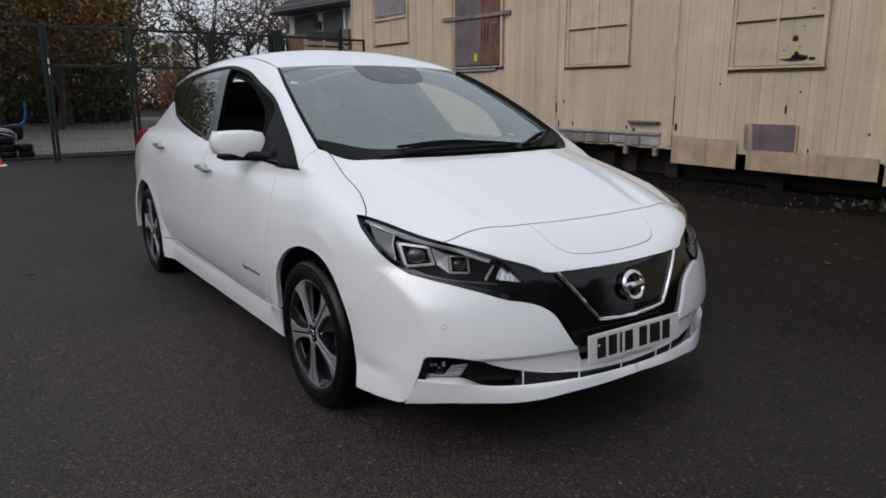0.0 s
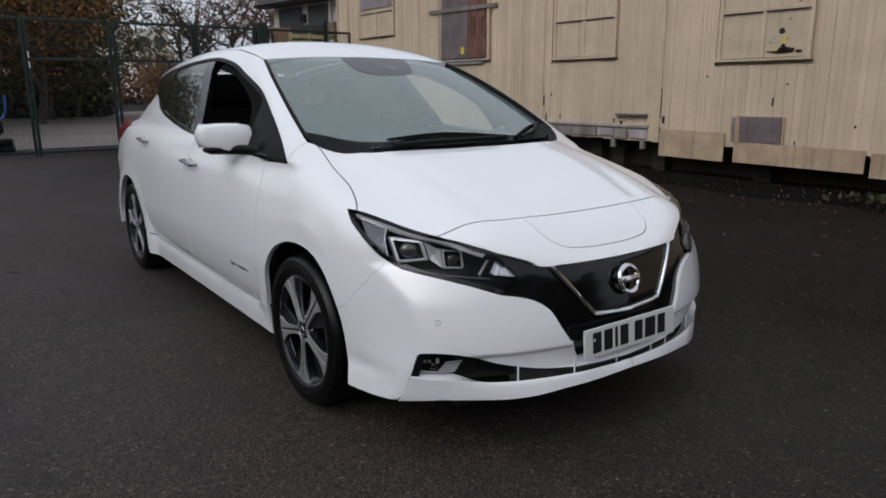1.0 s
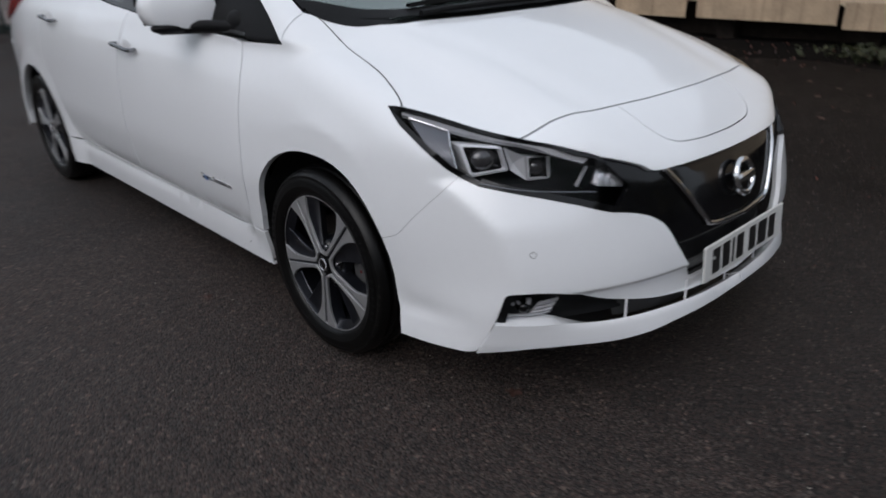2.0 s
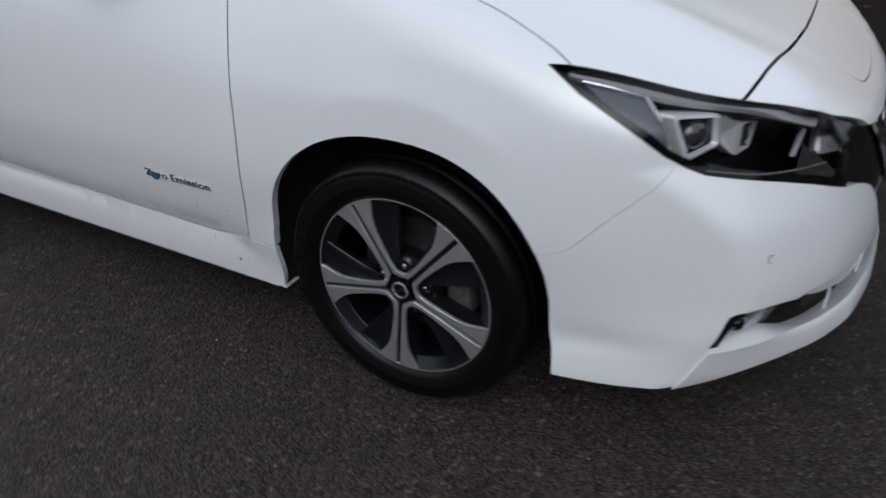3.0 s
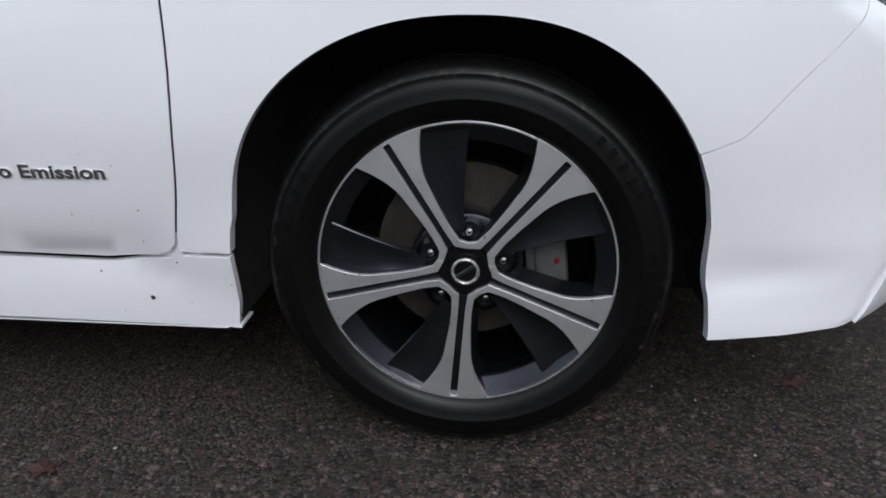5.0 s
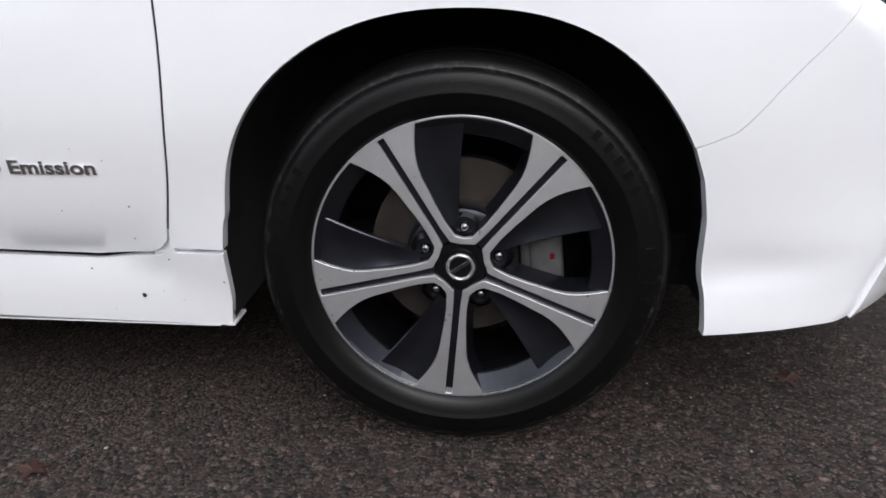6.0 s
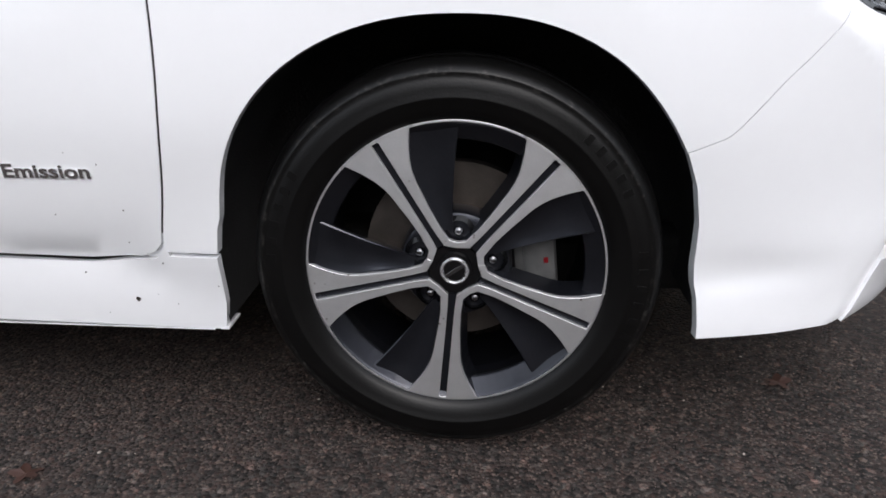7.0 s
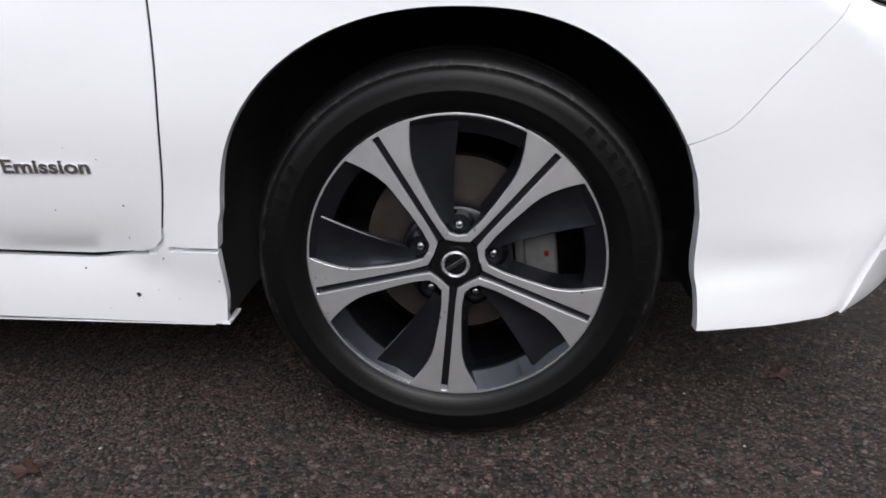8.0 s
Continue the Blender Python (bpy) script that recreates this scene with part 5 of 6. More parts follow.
PALE_PAINT = weathered(material("flaking_white_paint", (.36, .33, .32), rough=.75, vary=.35, scale=5, bump=.3), .9, 1.1, (.12, .09, .07), .7)
# near-black for rotten holes and splits, and for the shade painted under the hut
ROT_AND_SHADE = material("rotten_wood_and_shade", (.03, .022, .017), rough=.95, vary=.5, scale=12, bump=.8, bump_scale=40)
YELLOW = material("yellow_sticker", (.65, .52, .03), rough=.5, vary=.1)
SOIL = material("near_black_soil", (.0055, .0042, .0035), rough=.95, spec=.08, vary=.5, scale=4, bump=.9, bump_scale=18)
GREEN = material("green_painted_steel", (.003, .014, .012), rough=.45, vary=.2)
FELT = material("dark_roof_tiles", (.035, .036, .040), rough=.8, vary=.3, scale=2)
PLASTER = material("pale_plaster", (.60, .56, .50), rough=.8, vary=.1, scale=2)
SHUTTER = material("grey_shutter", (.060, .062, .068), rough=.5, vary=.15)
CONE = material("orange_cone_plastic", (.75, .10, .02), rough=.45, vary=.15)
PAVING = material("worn_concrete_paving", (.15, .128, .118), rough=.85, vary=.2, scale=.6)
BARK = material("bark", (.060, .048, .038), rough=.95, vary=.45, scale=6, bump=.8, bump_scale=25)


def leaf_material(name, a, b):
    m = material(name, a, rough=.6, vary=.3, scale=2)
    nt = m.node_tree
    p = nt.nodes["Principled BSDF"]
    g = nt.nodes.new("ShaderNodeNewGeometry")
    mix = nt.nodes.new("ShaderNodeMix")
    mix.data_type = "RGBA"
    mix.inputs[6].default_value, mix.inputs[7].default_value = (*a, 1), (*b, 1)
    nt.links.new(g.outputs["Random Per Island"], mix.inputs[0])
    nt.links.new(mix.outputs[2], p.inputs["Base Color"])
    return m


GREEN_LEAF = leaf_material("dark_green_leaves", (.032, .044, .014), (.14, .105, .022))
HEDGE_LEAF = leaf_material("dark_hedge_leaves", (.022, .024, .013), (.085, .058, .026))
AMBER_LEAF = leaf_material("amber_leaves", (.075, .035, .009), (.21, .095, .017))
RUSSET_LEAF = leaf_material("russet_leaves", (.085, .028, .014), (.22, .085, .035))
LITTER = leaf_material("fallen_leaves", (.022, .011, .008), (.085, .027, .016))
MOSS = leaf_material("moss_and_grass", (.010, .013, .004), (.030, .034, .009))

# ---- unseen ring of leaves behind the camera, added to block low sky ----


def blocker_spots(rng, n):
    a = rng.uniform(radians(-175), radians(38), n)
    r = rng.normal(17, .8, n)
    return np.stack([r * np.cos(a), r * np.sin(a), np.where(a < -2.1, 2.4, 7.0) * rng.uniform(0, 1, n) ** .9 * (.75 + .25 * np.sin(a * 9))], 1)


# ---- timber hut ----
WALL = 6.37
hut = tagged(empty("timber_hut", pose(0, 0, GROUND)), "cream-painted vertical board hut with boarded-up windows", "building")


def block(name, lo, hi, mat, parent, label="", bevel=.004, m=None):
    bm = bmesh.new()
    box(bm, lo, hi, bevel, m, 1)
    return part(name, bm, mat, parent, label)


block("wall_core", (-13.25, WALL + .035, .50), (6.0, WALL + .16, 3.9), CREAM, hut, bevel=0)
block("wall_end", (-13.28, WALL + .16, .5), (-13.16, WALL + 5.0, 3.9), CREAM, hut, bevel=0)
block("wall_back", (-13.28, WALL + 5.0, .5), (6.0, WALL + 5.12, 3.9), CREAM, hut, bevel=0)
block("roof", (-13.6, WALL - .35, 3.9), (6.3, WALL + 5.4, 4.02), FELT, hut, "dark felt roof", bevel=.01)
# near-black backing and piers carry the shade of the void under the hut
block("void_backing", (-13.2, WALL + .45, 0), (6.0, WALL + .6, .52), ROT_AND_SHADE, hut, bevel=0)
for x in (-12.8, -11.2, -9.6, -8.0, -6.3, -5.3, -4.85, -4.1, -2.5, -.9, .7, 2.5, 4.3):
    block("shaded_pier", (x, WALL + .28, 0), (x + .22, WALL + .44, .50), ROT_AND_SHADE, hut)

WINDOWS = [(-12.15, -10.78, 2.38, 3.45, -.0), (-9.0, -7.6, 1.76, 3.3, 0), (-5.88, -4.70, 1.70, 2.95, 0), (-2.93, -1.83, 1.58, 2.75, 0)]
# battens at the joints of the wall sections
for x, z0 in ((-13.25, .5), (-12.75, .5), (-9.80, .5), (-6.70, .5), (-6.17, .55), (-3.83, .52), (1.6, .5), (5.9, .5)):
    block("batten", (x - .035, WALL - .028, z0), (x + .035, WALL + .02, 3.9), CREAM_TRIM, hut, bevel=.005)
block("split_joint", (-6.125, WALL - .004, .6), (-6.10, WALL + .03, 3.9), ROT_AND_SHADE, hut, bevel=0)
block("split_joint", (-3.785, WALL - .004, .55), (-3.765, WALL + .03, 3.9), ROT_AND_SHADE, hut, bevel=0)


def window(x0, x1, z0, z1, bars=True, backing=CREAM_TRIM):
    w = block("boarded_window", (x0, WALL - .004, z0), (x1, WALL + .03, z1), backing, hut, "boarded window painted over in cream", bevel=.002)
    for a, b in (((x0 - .05, z0 - .02), (x0, z1 + .05)), ((x1, z0 - .02), (x1 + .05, z1 + .05))):
        block("window_frame", (a[0], WALL - .03, a[1]), (b[0], WALL + .02, b[1]), CREAM_TRIM, w, bevel=.004)
    block("window_frame", (x0 - .05, WALL - .03, z1), (x1 + .05, WALL + .02, z1 + .05), CREAM_TRIM, w)
    block("window_sill", (x0 - .07, WALL - .048, z0 - .042), (x1 + .07, WALL + .02, z0 - .012), PALE_PAINT if z0 > 1.73 and z0 < 2 else CREAM_TRIM, w, "weathered sill", bevel=.006)
    block("sill_underline", (x0 - .068, WALL - .040, z0 - .050), (x1 + .068, WALL + .0, z0 - .0425), ROT_AND_SHADE, w, "thin dark strip under the sill", bevel=.002)
    if bars:
        xm, zm = (x0 + x1) / 2, z0 + (.56 if z0 < 2 else .5)
        block("glazing_bar", (xm - .022, WALL - .024, z0), (xm + .022, WALL, z1), CREAM_TRIM, w)
        block("glazing_bar", (x0, WALL - .028, zm - .022), (x1, WALL, zm + .022), CREAM_TRIM, w)
        block("bar_gap", (x0, WALL - .022, zm - .036), (x1, WALL, zm - .0225), ROT_AND_SHADE, w, bevel=0)
    return w


w0 = window(*WINDOWS[0][:4])
block("grey_panel", (-12.12, WALL - .036, 2.95), (-10.82, WALL - .03, 3.42), GREY_PANEL, w0, "grey board over the upper panes", bevel=.001)
w1 = window(*WINDOWS[1][:4], bars=False, backing=PURPLE)
block("board_panel", (-8.98, WALL - .02, 1.78), (-8.18, WALL - .006, 3.28), PURPLE, w1, "dull purple-grey board")
block("board_panel", (-8.17, WALL - .024, 1.77), (-7.62, WALL - .006, 3.28), RUSTY, w1, "rust-streaked board")
block("cross_bar", (-1.03, -.03, -.035), (1.03, 0, .035), GREYWOOD, w1, "grey wooden cross bar", m=Matrix.Translation((-8.345, WALL - .022, 2.66)) @ Matrix.Rotation(radians(.8), 4, "Y"))
block("lower_bar", (-9.0, WALL - .06, 1.665), (-7.72, WALL + .0, 1.70), PALE_PAINT, w1, "white painted bar under the sill")
random.seed(17)
for k in range(9):
    xa, top = -8.14 + .062 * k + random.uniform(-.02, .02), random.uniform(2.45, 2.60)
    low = top - random.uniform(.12, .55)
    half = random.uniform(.006, .016)
    bm = bmesh.new()
    pts = [(xa - half, top), (xa + half, top), (xa + half * .5, (top + low) / 2), (xa, low), (xa - half * .7, (top + low) / 2)]
    front_ = [bm.verts.new((x, WALL - .0265, z)) for x, z in pts]
    back_ = [bm.verts.new((x, WALL - .022, z)) for x, z in pts]
    bm.faces.new(front_)
    for i in range(5):
        bm.faces.new((front_[i], front_[(i + 1) % 5], back_[(i + 1) % 5], back_[i]))
    bmesh.ops.recalc_face_normals(bm, faces=bm.faces)
    part("split", bm, ROT_AND_SHADE, w1, "dark split in the board")
block("sticker", (-8.365, WALL - .028, 1.85), (-8.27, WALL - .0255, 1.985), YELLOW, w1, "small yellow sticker", bevel=.001)
window(*WINDOWS[2][:4])
w3 = window(*WINDOWS[3][:4])
# broken corner of the last window
random.seed(3)
for cx, cz, rx, rz in ((-2.15, 1.875, .042, .046), (-2.15, 1.640, .19, .024), (-2.10, 1.665, .12, .035), (-2.12, 1.70, .035, .04), (-1.93, 1.64, .05, .028), (-2.06, 2.01, .012, .010), (-2.28, 1.75, .010, .012), (-2.24, 1.80, .007, .010), (-1.97, 2.20, .02, .012)):
    bm = bmesh.new()
    ring = [bm.verts.new((cx + rx * math.cos(a) * random.uniform(.6, 1.1), WALL - .0065, cz + rz * math.sin(a) * random.uniform(.55, 1.1))) for a in np.linspace(0, 2 * math.pi, 14, endpoint=False)]
    f = bm.faces.new(ring)
    bmesh.ops.extrude_face_region(bm, geom=[f])
    for v in ring:
        v.co.y += .006
    bmesh.ops.recalc_face_normals(bm, faces=bm.faces)
    part("rotten_hole", bm, ROT_AND_SHADE, w3, "rotten hole in the board")
for cx, cz, a in ((-2.085, 1.80, .03), (-2.10, 1.755, .022), (-2.135, 1.735, .018), (-2.07, 1.715, .014), (-2.20, 1.665, .02)):
    block("yellow_flake", (cx - a, WALL - .012, cz - a * .5), (cx + a * .6, WALL - .0075, cz + a * .5), YELLOW, w3, "flake of yellow paint", bevel=.001, m=Matrix.Translation((cx, 0, cz)) @ Matrix.Rotation(radians(cx * 900 % 70 - 35), 4, "Y") @ Matrix.Translation((-cx, 0, -cz)))

# patches, loose sheets and ledges low on the wall
block("bottom_rail", (-6.05, WALL - .05, .66), (-3.98, WALL + .02, .70), PALE_PAINT, hut, "flaking pale bottom rail")
for k, (xa, xb) in enumerate(((-6.04, -5.45), (-5.44, -4.93), (-4.92, -4.60), (-4.59, -4.33), (-4.32, -3.99))):
    block("base_board", (xa, WALL - .035 - .004 * (k % 2), .50 + .012 * (k % 3)), (xb - .008, WALL + .0, .640), GREYWOOD if k in (0, 1, 3) else PALE_PAINT, hut, "weathered grey base board")
for xa in (-4.66, -4.12):
    block("short_post", (xa, WALL - .01, .36), (xa + .065, WALL + .05, .51), GREYWOOD, hut, "short flaking post under the wall")
for xa, za, h, w in ((-3.80, .80, .42, .016), (-3.74, .74, .10, .02), (-6.13, .95, .16, .02), (-6.06, .70, .12, .014), (-5.74, .74, .07, .012), (-4.62, .72, .06, .014), (-4.48, .70, .05, .02), (-1.86, .55, .05, .01)):
    block("rot_mark", (xa - w, WALL - .0145, za), (xa + w, WALL - .003, za + h), ROT_AND_SHADE, hut, bevel=.004)
block("ledge", (-4.56, WALL - .075, .835), (-4.00, WALL + .0, .862), GREYWOOD, hut, "scalloped wooden ledge")
for k in range(7):
    block("ledge_drip", (-4.55 + k * .08, WALL - .06, .81), (-4.51 + k * .08, WALL - .04, .84), GREYWOOD, hut, bevel=.003)
lean = Matrix.Translation((0, WALL - .10, 0)) @ Matrix.Rotation(radians(-7), 4, "X")


def sheet(name, x0, x1, z0, z1, mat, label, out=.045, tilt=0.0):
    bm = bmesh.new()
    box(bm, (-(x1 - x0) / 2, 0, -(z1 - z0) / 2), ((x1 - x0) / 2, .014, (z1 - z0) / 2), .003, Matrix.Translation(((x0 + x1) / 2, WALL - out, (z0 + z1) / 2)) @ Matrix.Rotation(radians(tilt), 4, "Y"), 1)
    return part(name, bm, mat, hut, label)


sheet("loose_plywood", -3.76, -2.76, .29, .66, PLY, "stained plywood sheet nailed over the base", .05, .6)
sheet("loose_plywood", -2.62, -1.04, .29, .545, PLY, "long plywood strip over the base", .05, .2)
sheet("loose_plywood", -.98, 1.5, .25, .52, PLY, "plywood strip over the base", .05)
sheet("notice_board", -2.60, -2.03, .552, .872, PURPLE, "faded purple-grey board", .03, -.5)
sheet("board_edge", -2.63, -2.57, .55, .88, PLY, "wooden edge strip", .036, -4)
sheet("board_edge", -2.68, -2.64, .55, .86, GREYWOOD, "", .034, -2)
sheet("board_edge", -2.02, -1.985, .55, .87, PLY, "wooden edge strip", .036, -.5)
for x, z, h in ((-2.18, 1.0, .10), (-2.02, 1.25, .02), (-5.95, 1.1, .05), (-3.79, .62, .06), (-1.2, .78, .03), (-3.1, 1.35, .03)):
    block("knot_hole", (x - .012, WALL - .0145, z), (x + .012, WALL - .004, z + h), ROT_AND_SHADE, hut, bevel=.003)

# soil bank and litter at the foot of the hut
random.seed(11)
bm = bmesh.new()
nx, ny = 90, 14
grid = []
for i in range(nx + 1):
    row = []
    for j in range(ny + 1):
        x, t = -13.5 + 20 * i / nx, j / ny
        y = 5.55 + 1.5 * t + .12 * math.sin(i * .7) * (1 - t)
        z = GROUND - .012 + .15 * t ** .8 * (.7 + .5 * noise.noise((x * .8, y * 2, 0))) + .03 * noise.noise((x * 3, y * 3, 2)) * t
        row.append(bm.verts.new((x, y, z)))
    grid.append(row)
for i in range(nx):
    for j in range(ny):
        bm.faces.new((grid[i][j], grid[i + 1][j], grid[i + 1][j + 1], grid[i][j + 1]))
me = bpy.data.meshes.new("soil_bank")
bm.to_mesh(me)
bm.free()
me.polygons.foreach_set("use_smooth", [True] * len(me.polygons))
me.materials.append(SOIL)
tagged(new("soil_bank", me), "very dark soil along the foot of the hut", "soil", kind="structure")


def blades(name, count, where, size, mat, label, category):
    """Many small flat pieces in one mesh: grass blades, litter, leaves."""
    rng = np.random.default_rng(len(name) + count)
    P = where(rng, count)
    d = rng.normal(size=(count, 3))
    d /= np.linalg.norm(d, axis=1)[:, None]
    e = np.cross(d, rng.normal(size=(count, 3)))
    e /= np.linalg.norm(e, axis=1)[:, None]
    k = size * rng.uniform(.5, 1.3, (count, 1))
    V = np.concatenate([P - d * k, P + e * k * .55, P + d * k, P - e * k * .55], 1).reshape(-1, 3)
    F = np.arange(count * 4).reshape(-1, 4)
    return mesh_of(name, V, F, mat, smooth=False)


def on_bank(rng, n):
    x = rng.uniform(-4.5, 3.0, n)
    y = rng.uniform(5.2, 6.3, n)
    return np.stack([x, y, GROUND + .02 + .09 * np.clip((y - 5.5), 0, 1)], 1)


def tufts(rng, n):
    c = rng.uniform(0, 1, n)
    x = np.where(c < .6, rng.normal(-.25, .30, n), rng.normal(1.6, 1.0, n))
    y = rng.normal(5.95, .16, n)
    return np.stack([x, y, GROUND + .03 + rng.uniform(0, .10, n)], 1)


tagged(new("leaf_litter", blades("leaf_litter", 230, on_bank, .022, LITTER, "", "")), "brown fallen leaves strewn over the soil", "leaves", kind="stuff")
tagged(new("moss_tuft", blades("moss_tuft", 800, tufts, .045, MOSS, "", "")), "mossy grass tufts at the foot of the hut", "grass", kind="stuff")

# added out of view to darken reflections in the car and dim low light
tagged(new("tree_belt", blades("tree_belt", 14000, blocker_spots, .42, GREEN_LEAF, "", "")), "unseen ring of dark leaves added to block low sky light", "trees", kind="stuff")

# loose grit and the proud stones of the asphalt beside the wheel
GRIT = leaf_material("grit_stones", (.014, .009, .0075), (.085, .058, .045))


def grit(count, x0, x1, y0, y1, seed, least=.0011, most=.0031, mat=GRIT):
    g = np.random.default_rng(seed)
    c = np.stack([g.uniform(x0, x1, count), g.uniform(y0, y1, count), np.full(count, GROUND)], 1)
    r = g.uniform(least, most, (count, 1)) * np.where(g.uniform(size=(count, 1)) > .97, 1.5, 1)
    turn = g.uniform(0, 2 * math.pi, (count, 1))
    ring = []
    for k in range(5):
        a = turn + k * 2 * math.pi / 5
        d = np.concatenate([np.cos(a), np.sin(a), np.zeros_like(a)], 1)
        ring.append(c + d * r * g.uniform(.7, 1.2, (count, 1)))
    top = c + np.concatenate([g.normal(size=(count, 2)) * .25 * r, r * g.uniform(.35, .8, (count, 1))], 1)
    V = np.stack(ring + [top], 1).reshape(-1, 3)
    i = np.arange(count)[:, None] * 6
    F = np.concatenate([np.concatenate([i + k, i + (k + 1) % 5, i + 5], 1) for k in range(5)], 0)
    return mesh_of("grit", V, F, mat, smooth=False)


tagged(new("grit", grit(52000, -1.5, 1.5, -1.75, -.45, 4)), "small grey and brown stones set in the asphalt", "grit", kind="stuff")
tagged(new("grit", grit(36000, -6.5, 3.0, -4.5, 4.0, 6, .002, .0055)), "scattered grit over the worn asphalt yard", "grit", kind="stuff")

CHIPS = leaf_material("pale_chips", (.10, .09, .08), (.42, .38, .33))
tagged(new("stone_chips", grit(900, -5.0, 3.0, -4.0, 3.5, 9, .0012, .0034, CHIPS)), "few pale stone chips on the asphalt", "grit", kind="stuff")


def strewn(rng, n):
    return np.stack([rng.uniform(-4, 4.5, n), rng.uniform(.8, 5.6, n), np.full(n, GROUND + .006)], 1)


tagged(new("leaf_fragments", blades("leaf_fragments", 420, strewn, .011, LITTER, "", "")), "broken bits of brown leaves on the asphalt", "leaves", kind="stuff")

# single fallen leaves on the asphalt
random.seed(21)
bm = bmesh.new()
ring = [bm.verts.new((math.cos(a) * .030 * (1 + .35 * math.cos(5 * a)), math.sin(a) * .026 * (1 + .35 * math.cos(5 * a)), .004 * math.cos(2 * a) + .004)) for a in np.linspace(0, 2 * math.pi, 30, endpoint=False)]
top = bm.verts.new((0, 0, .002))
for i in range(30):
    bm.faces.new((top, ring[i], ring[(i + 1) % 30]))
leaf_mesh = bpy.data.meshes.new("fallen_leaf")
bm.to_mesh(leaf_mesh)
bm.free()
leaf_mesh.materials.append(LITTER)
spots = [(.585, -.63), (-.637, -.98), (1.9, 2.6), (2.4, 1.4), (.9, 3.4), (1.2, 4.4), (-.6, 4.6), (-1.6, 4.9), (.2, 5.2), (2.9, .6), (-1.9, -2.1), (-3.1, -1.6)]
spots += [(random.uniform(-3.2, 3.2), random.uniform(3.0, 5.6)) for _ in range(34)]
for x, y in spots:
    ob = new("fallen_leaf", leaf_mesh)
    s = random.uniform(.6, 1.15)
    ob.matrix_world = pose(x, y, GROUND + .002, random.uniform(-6, 6), random.uniform(-6, 6), random.uniform(0, 360)) @ Matrix.Diagonal((s, s, s, 1))
    tagged(ob, "wet reddish-brown leaf lying on the asphalt", "leaf", "fallen leaves on the yard")

# ---- green mesh gates and fence ----
FX = -12.70


def gate(y0, y1, name, label, mid=False):
    g = tagged(empty(name, pose(FX, y0, GROUND)), label, "gate" if "gate" in name else "fence", "green mesh fence panels")
    for y in (y0 + .035, y1 - .035):
        bm = bmesh.new()
        box(bm, (-.03, y - y0 - .028, 0), (.03, y - y0 + .028, 2.52), .006)
        part("post", bm, GREEN, g)
    for z in (.07, 2.49) + ((1.78,) if mid else ()):
        bm = bmesh.new()
        box(bm, (-.025, .07, z - .025), (.025, y1 - y0 - .07, z + .025), .005)
        part("rail", bm, GREEN, g)
    V, F = [], []
    wires = [((0, y, .09), (0, y, 2.47)) for y in np.arange(.10, y1 - y0 - .08, .05)] + [((.004, .07, z), (.004, y1 - y0 - .07, z)) for z in np.arange(.2, 2.45, .20)]
    for a, b in wires:
        k = len(V)
        t = .0022
        across = (0, t, 0) if a[2] != b[2] else (0, 0, t)
        for p in (a, b):
            for q in ((1, 1), (-1, 1), (-1, -1), (1, -1)):
                V.append((p[0] + q[0] * t, p[1] + q[1] * across[1], p[2] + q[1] * across[2]))
        for i in range(4):
            F.append((k + i, k + (i + 1) % 4, k + 4 + (i + 1) % 4, k + 4 + i))
    child("mesh_infill", mesh_of("mesh_infill", V, F, GREEN, smooth=False), g, "fine green wire mesh")
    return g


gate(-6.3, -.34, "fence_panel", "green wire mesh fence panel on steel posts")
leaf = gate(-.34, 1.13, "gate", "tall green mesh gate leaf with a steel frame", True)
for z in (1.62, 1.80):
    bm = bmesh.new()
    box(bm, (.036, .022, z), (.039, .048, z + .11), .001)
    part("reflective_mark", bm, PLATE, leaf, "white reflective strip")
gate(1.15, 2.72, "gate", "tall green mesh gate leaf with a steel frame", True)
gate(2.72, 4.05, "fence_panel", "green wire mesh fence panel on steel posts")
post = tagged(empty("gate_post", pose(FX, 4.18, GROUND)), "thick green square steel gate post", "post")
block("post", (-.10, -.11, 0), (.10, .11, 2.62), GREEN, post, bevel=.01)
block("latch_plate", (.10, -.03, 1.0), (.115, .03, 1.2), GREEN, post)
for y0, y1 in ((4.3, 6.4),):
    gate(y0, y1, "fence_panel", "green wire mesh fence panel on steel posts")

# ---- beyond the fence ----
bm = bmesh.new()
bm.faces.new([bm.verts.new(p) for p in ((-40, -40, GROUND + .008), (-14.6, -40, GROUND + .008), (-14.6, 60, GROUND + .008), (-40, 60, GROUND + .008))])
me = bpy.data.meshes.new("pavement")
bm.to_mesh(me)
bm.free()
me.materials.append(PAVING)
tagged(new("pavement", me), "pale worn concrete beyond the fence", "pavement", kind="structure")


def hedge_spots(rng, n):
    return np.stack([rng.normal(-34, .6, n), rng.uniform(-30, 5.2, n), rng.uniform(.02, 3.0, n) * (.75 + .25 * np.sin(rng.uniform(0, 6, n)))], 1)


tagged(new("hedge", blades("hedge", 34000, hedge_spots, .15, HEDGE_LEAF, "", "")), "dark overgrown hedge beyond the paving", "hedge", kind="stuff")


def scrub_spots(rng, n):
    return np.stack([rng.normal(-62, .8, n), rng.uniform(0, 48, n), rng.uniform(.02, 3.6, n) * rng.uniform(.5, 1, n)], 1)


tagged(new("scrub", blades("scrub", 12000, scrub_spots, .22, RUSSET_LEAF, "", "")), "russet autumn scrub far beyond the paving", "scrub", kind="stuff")


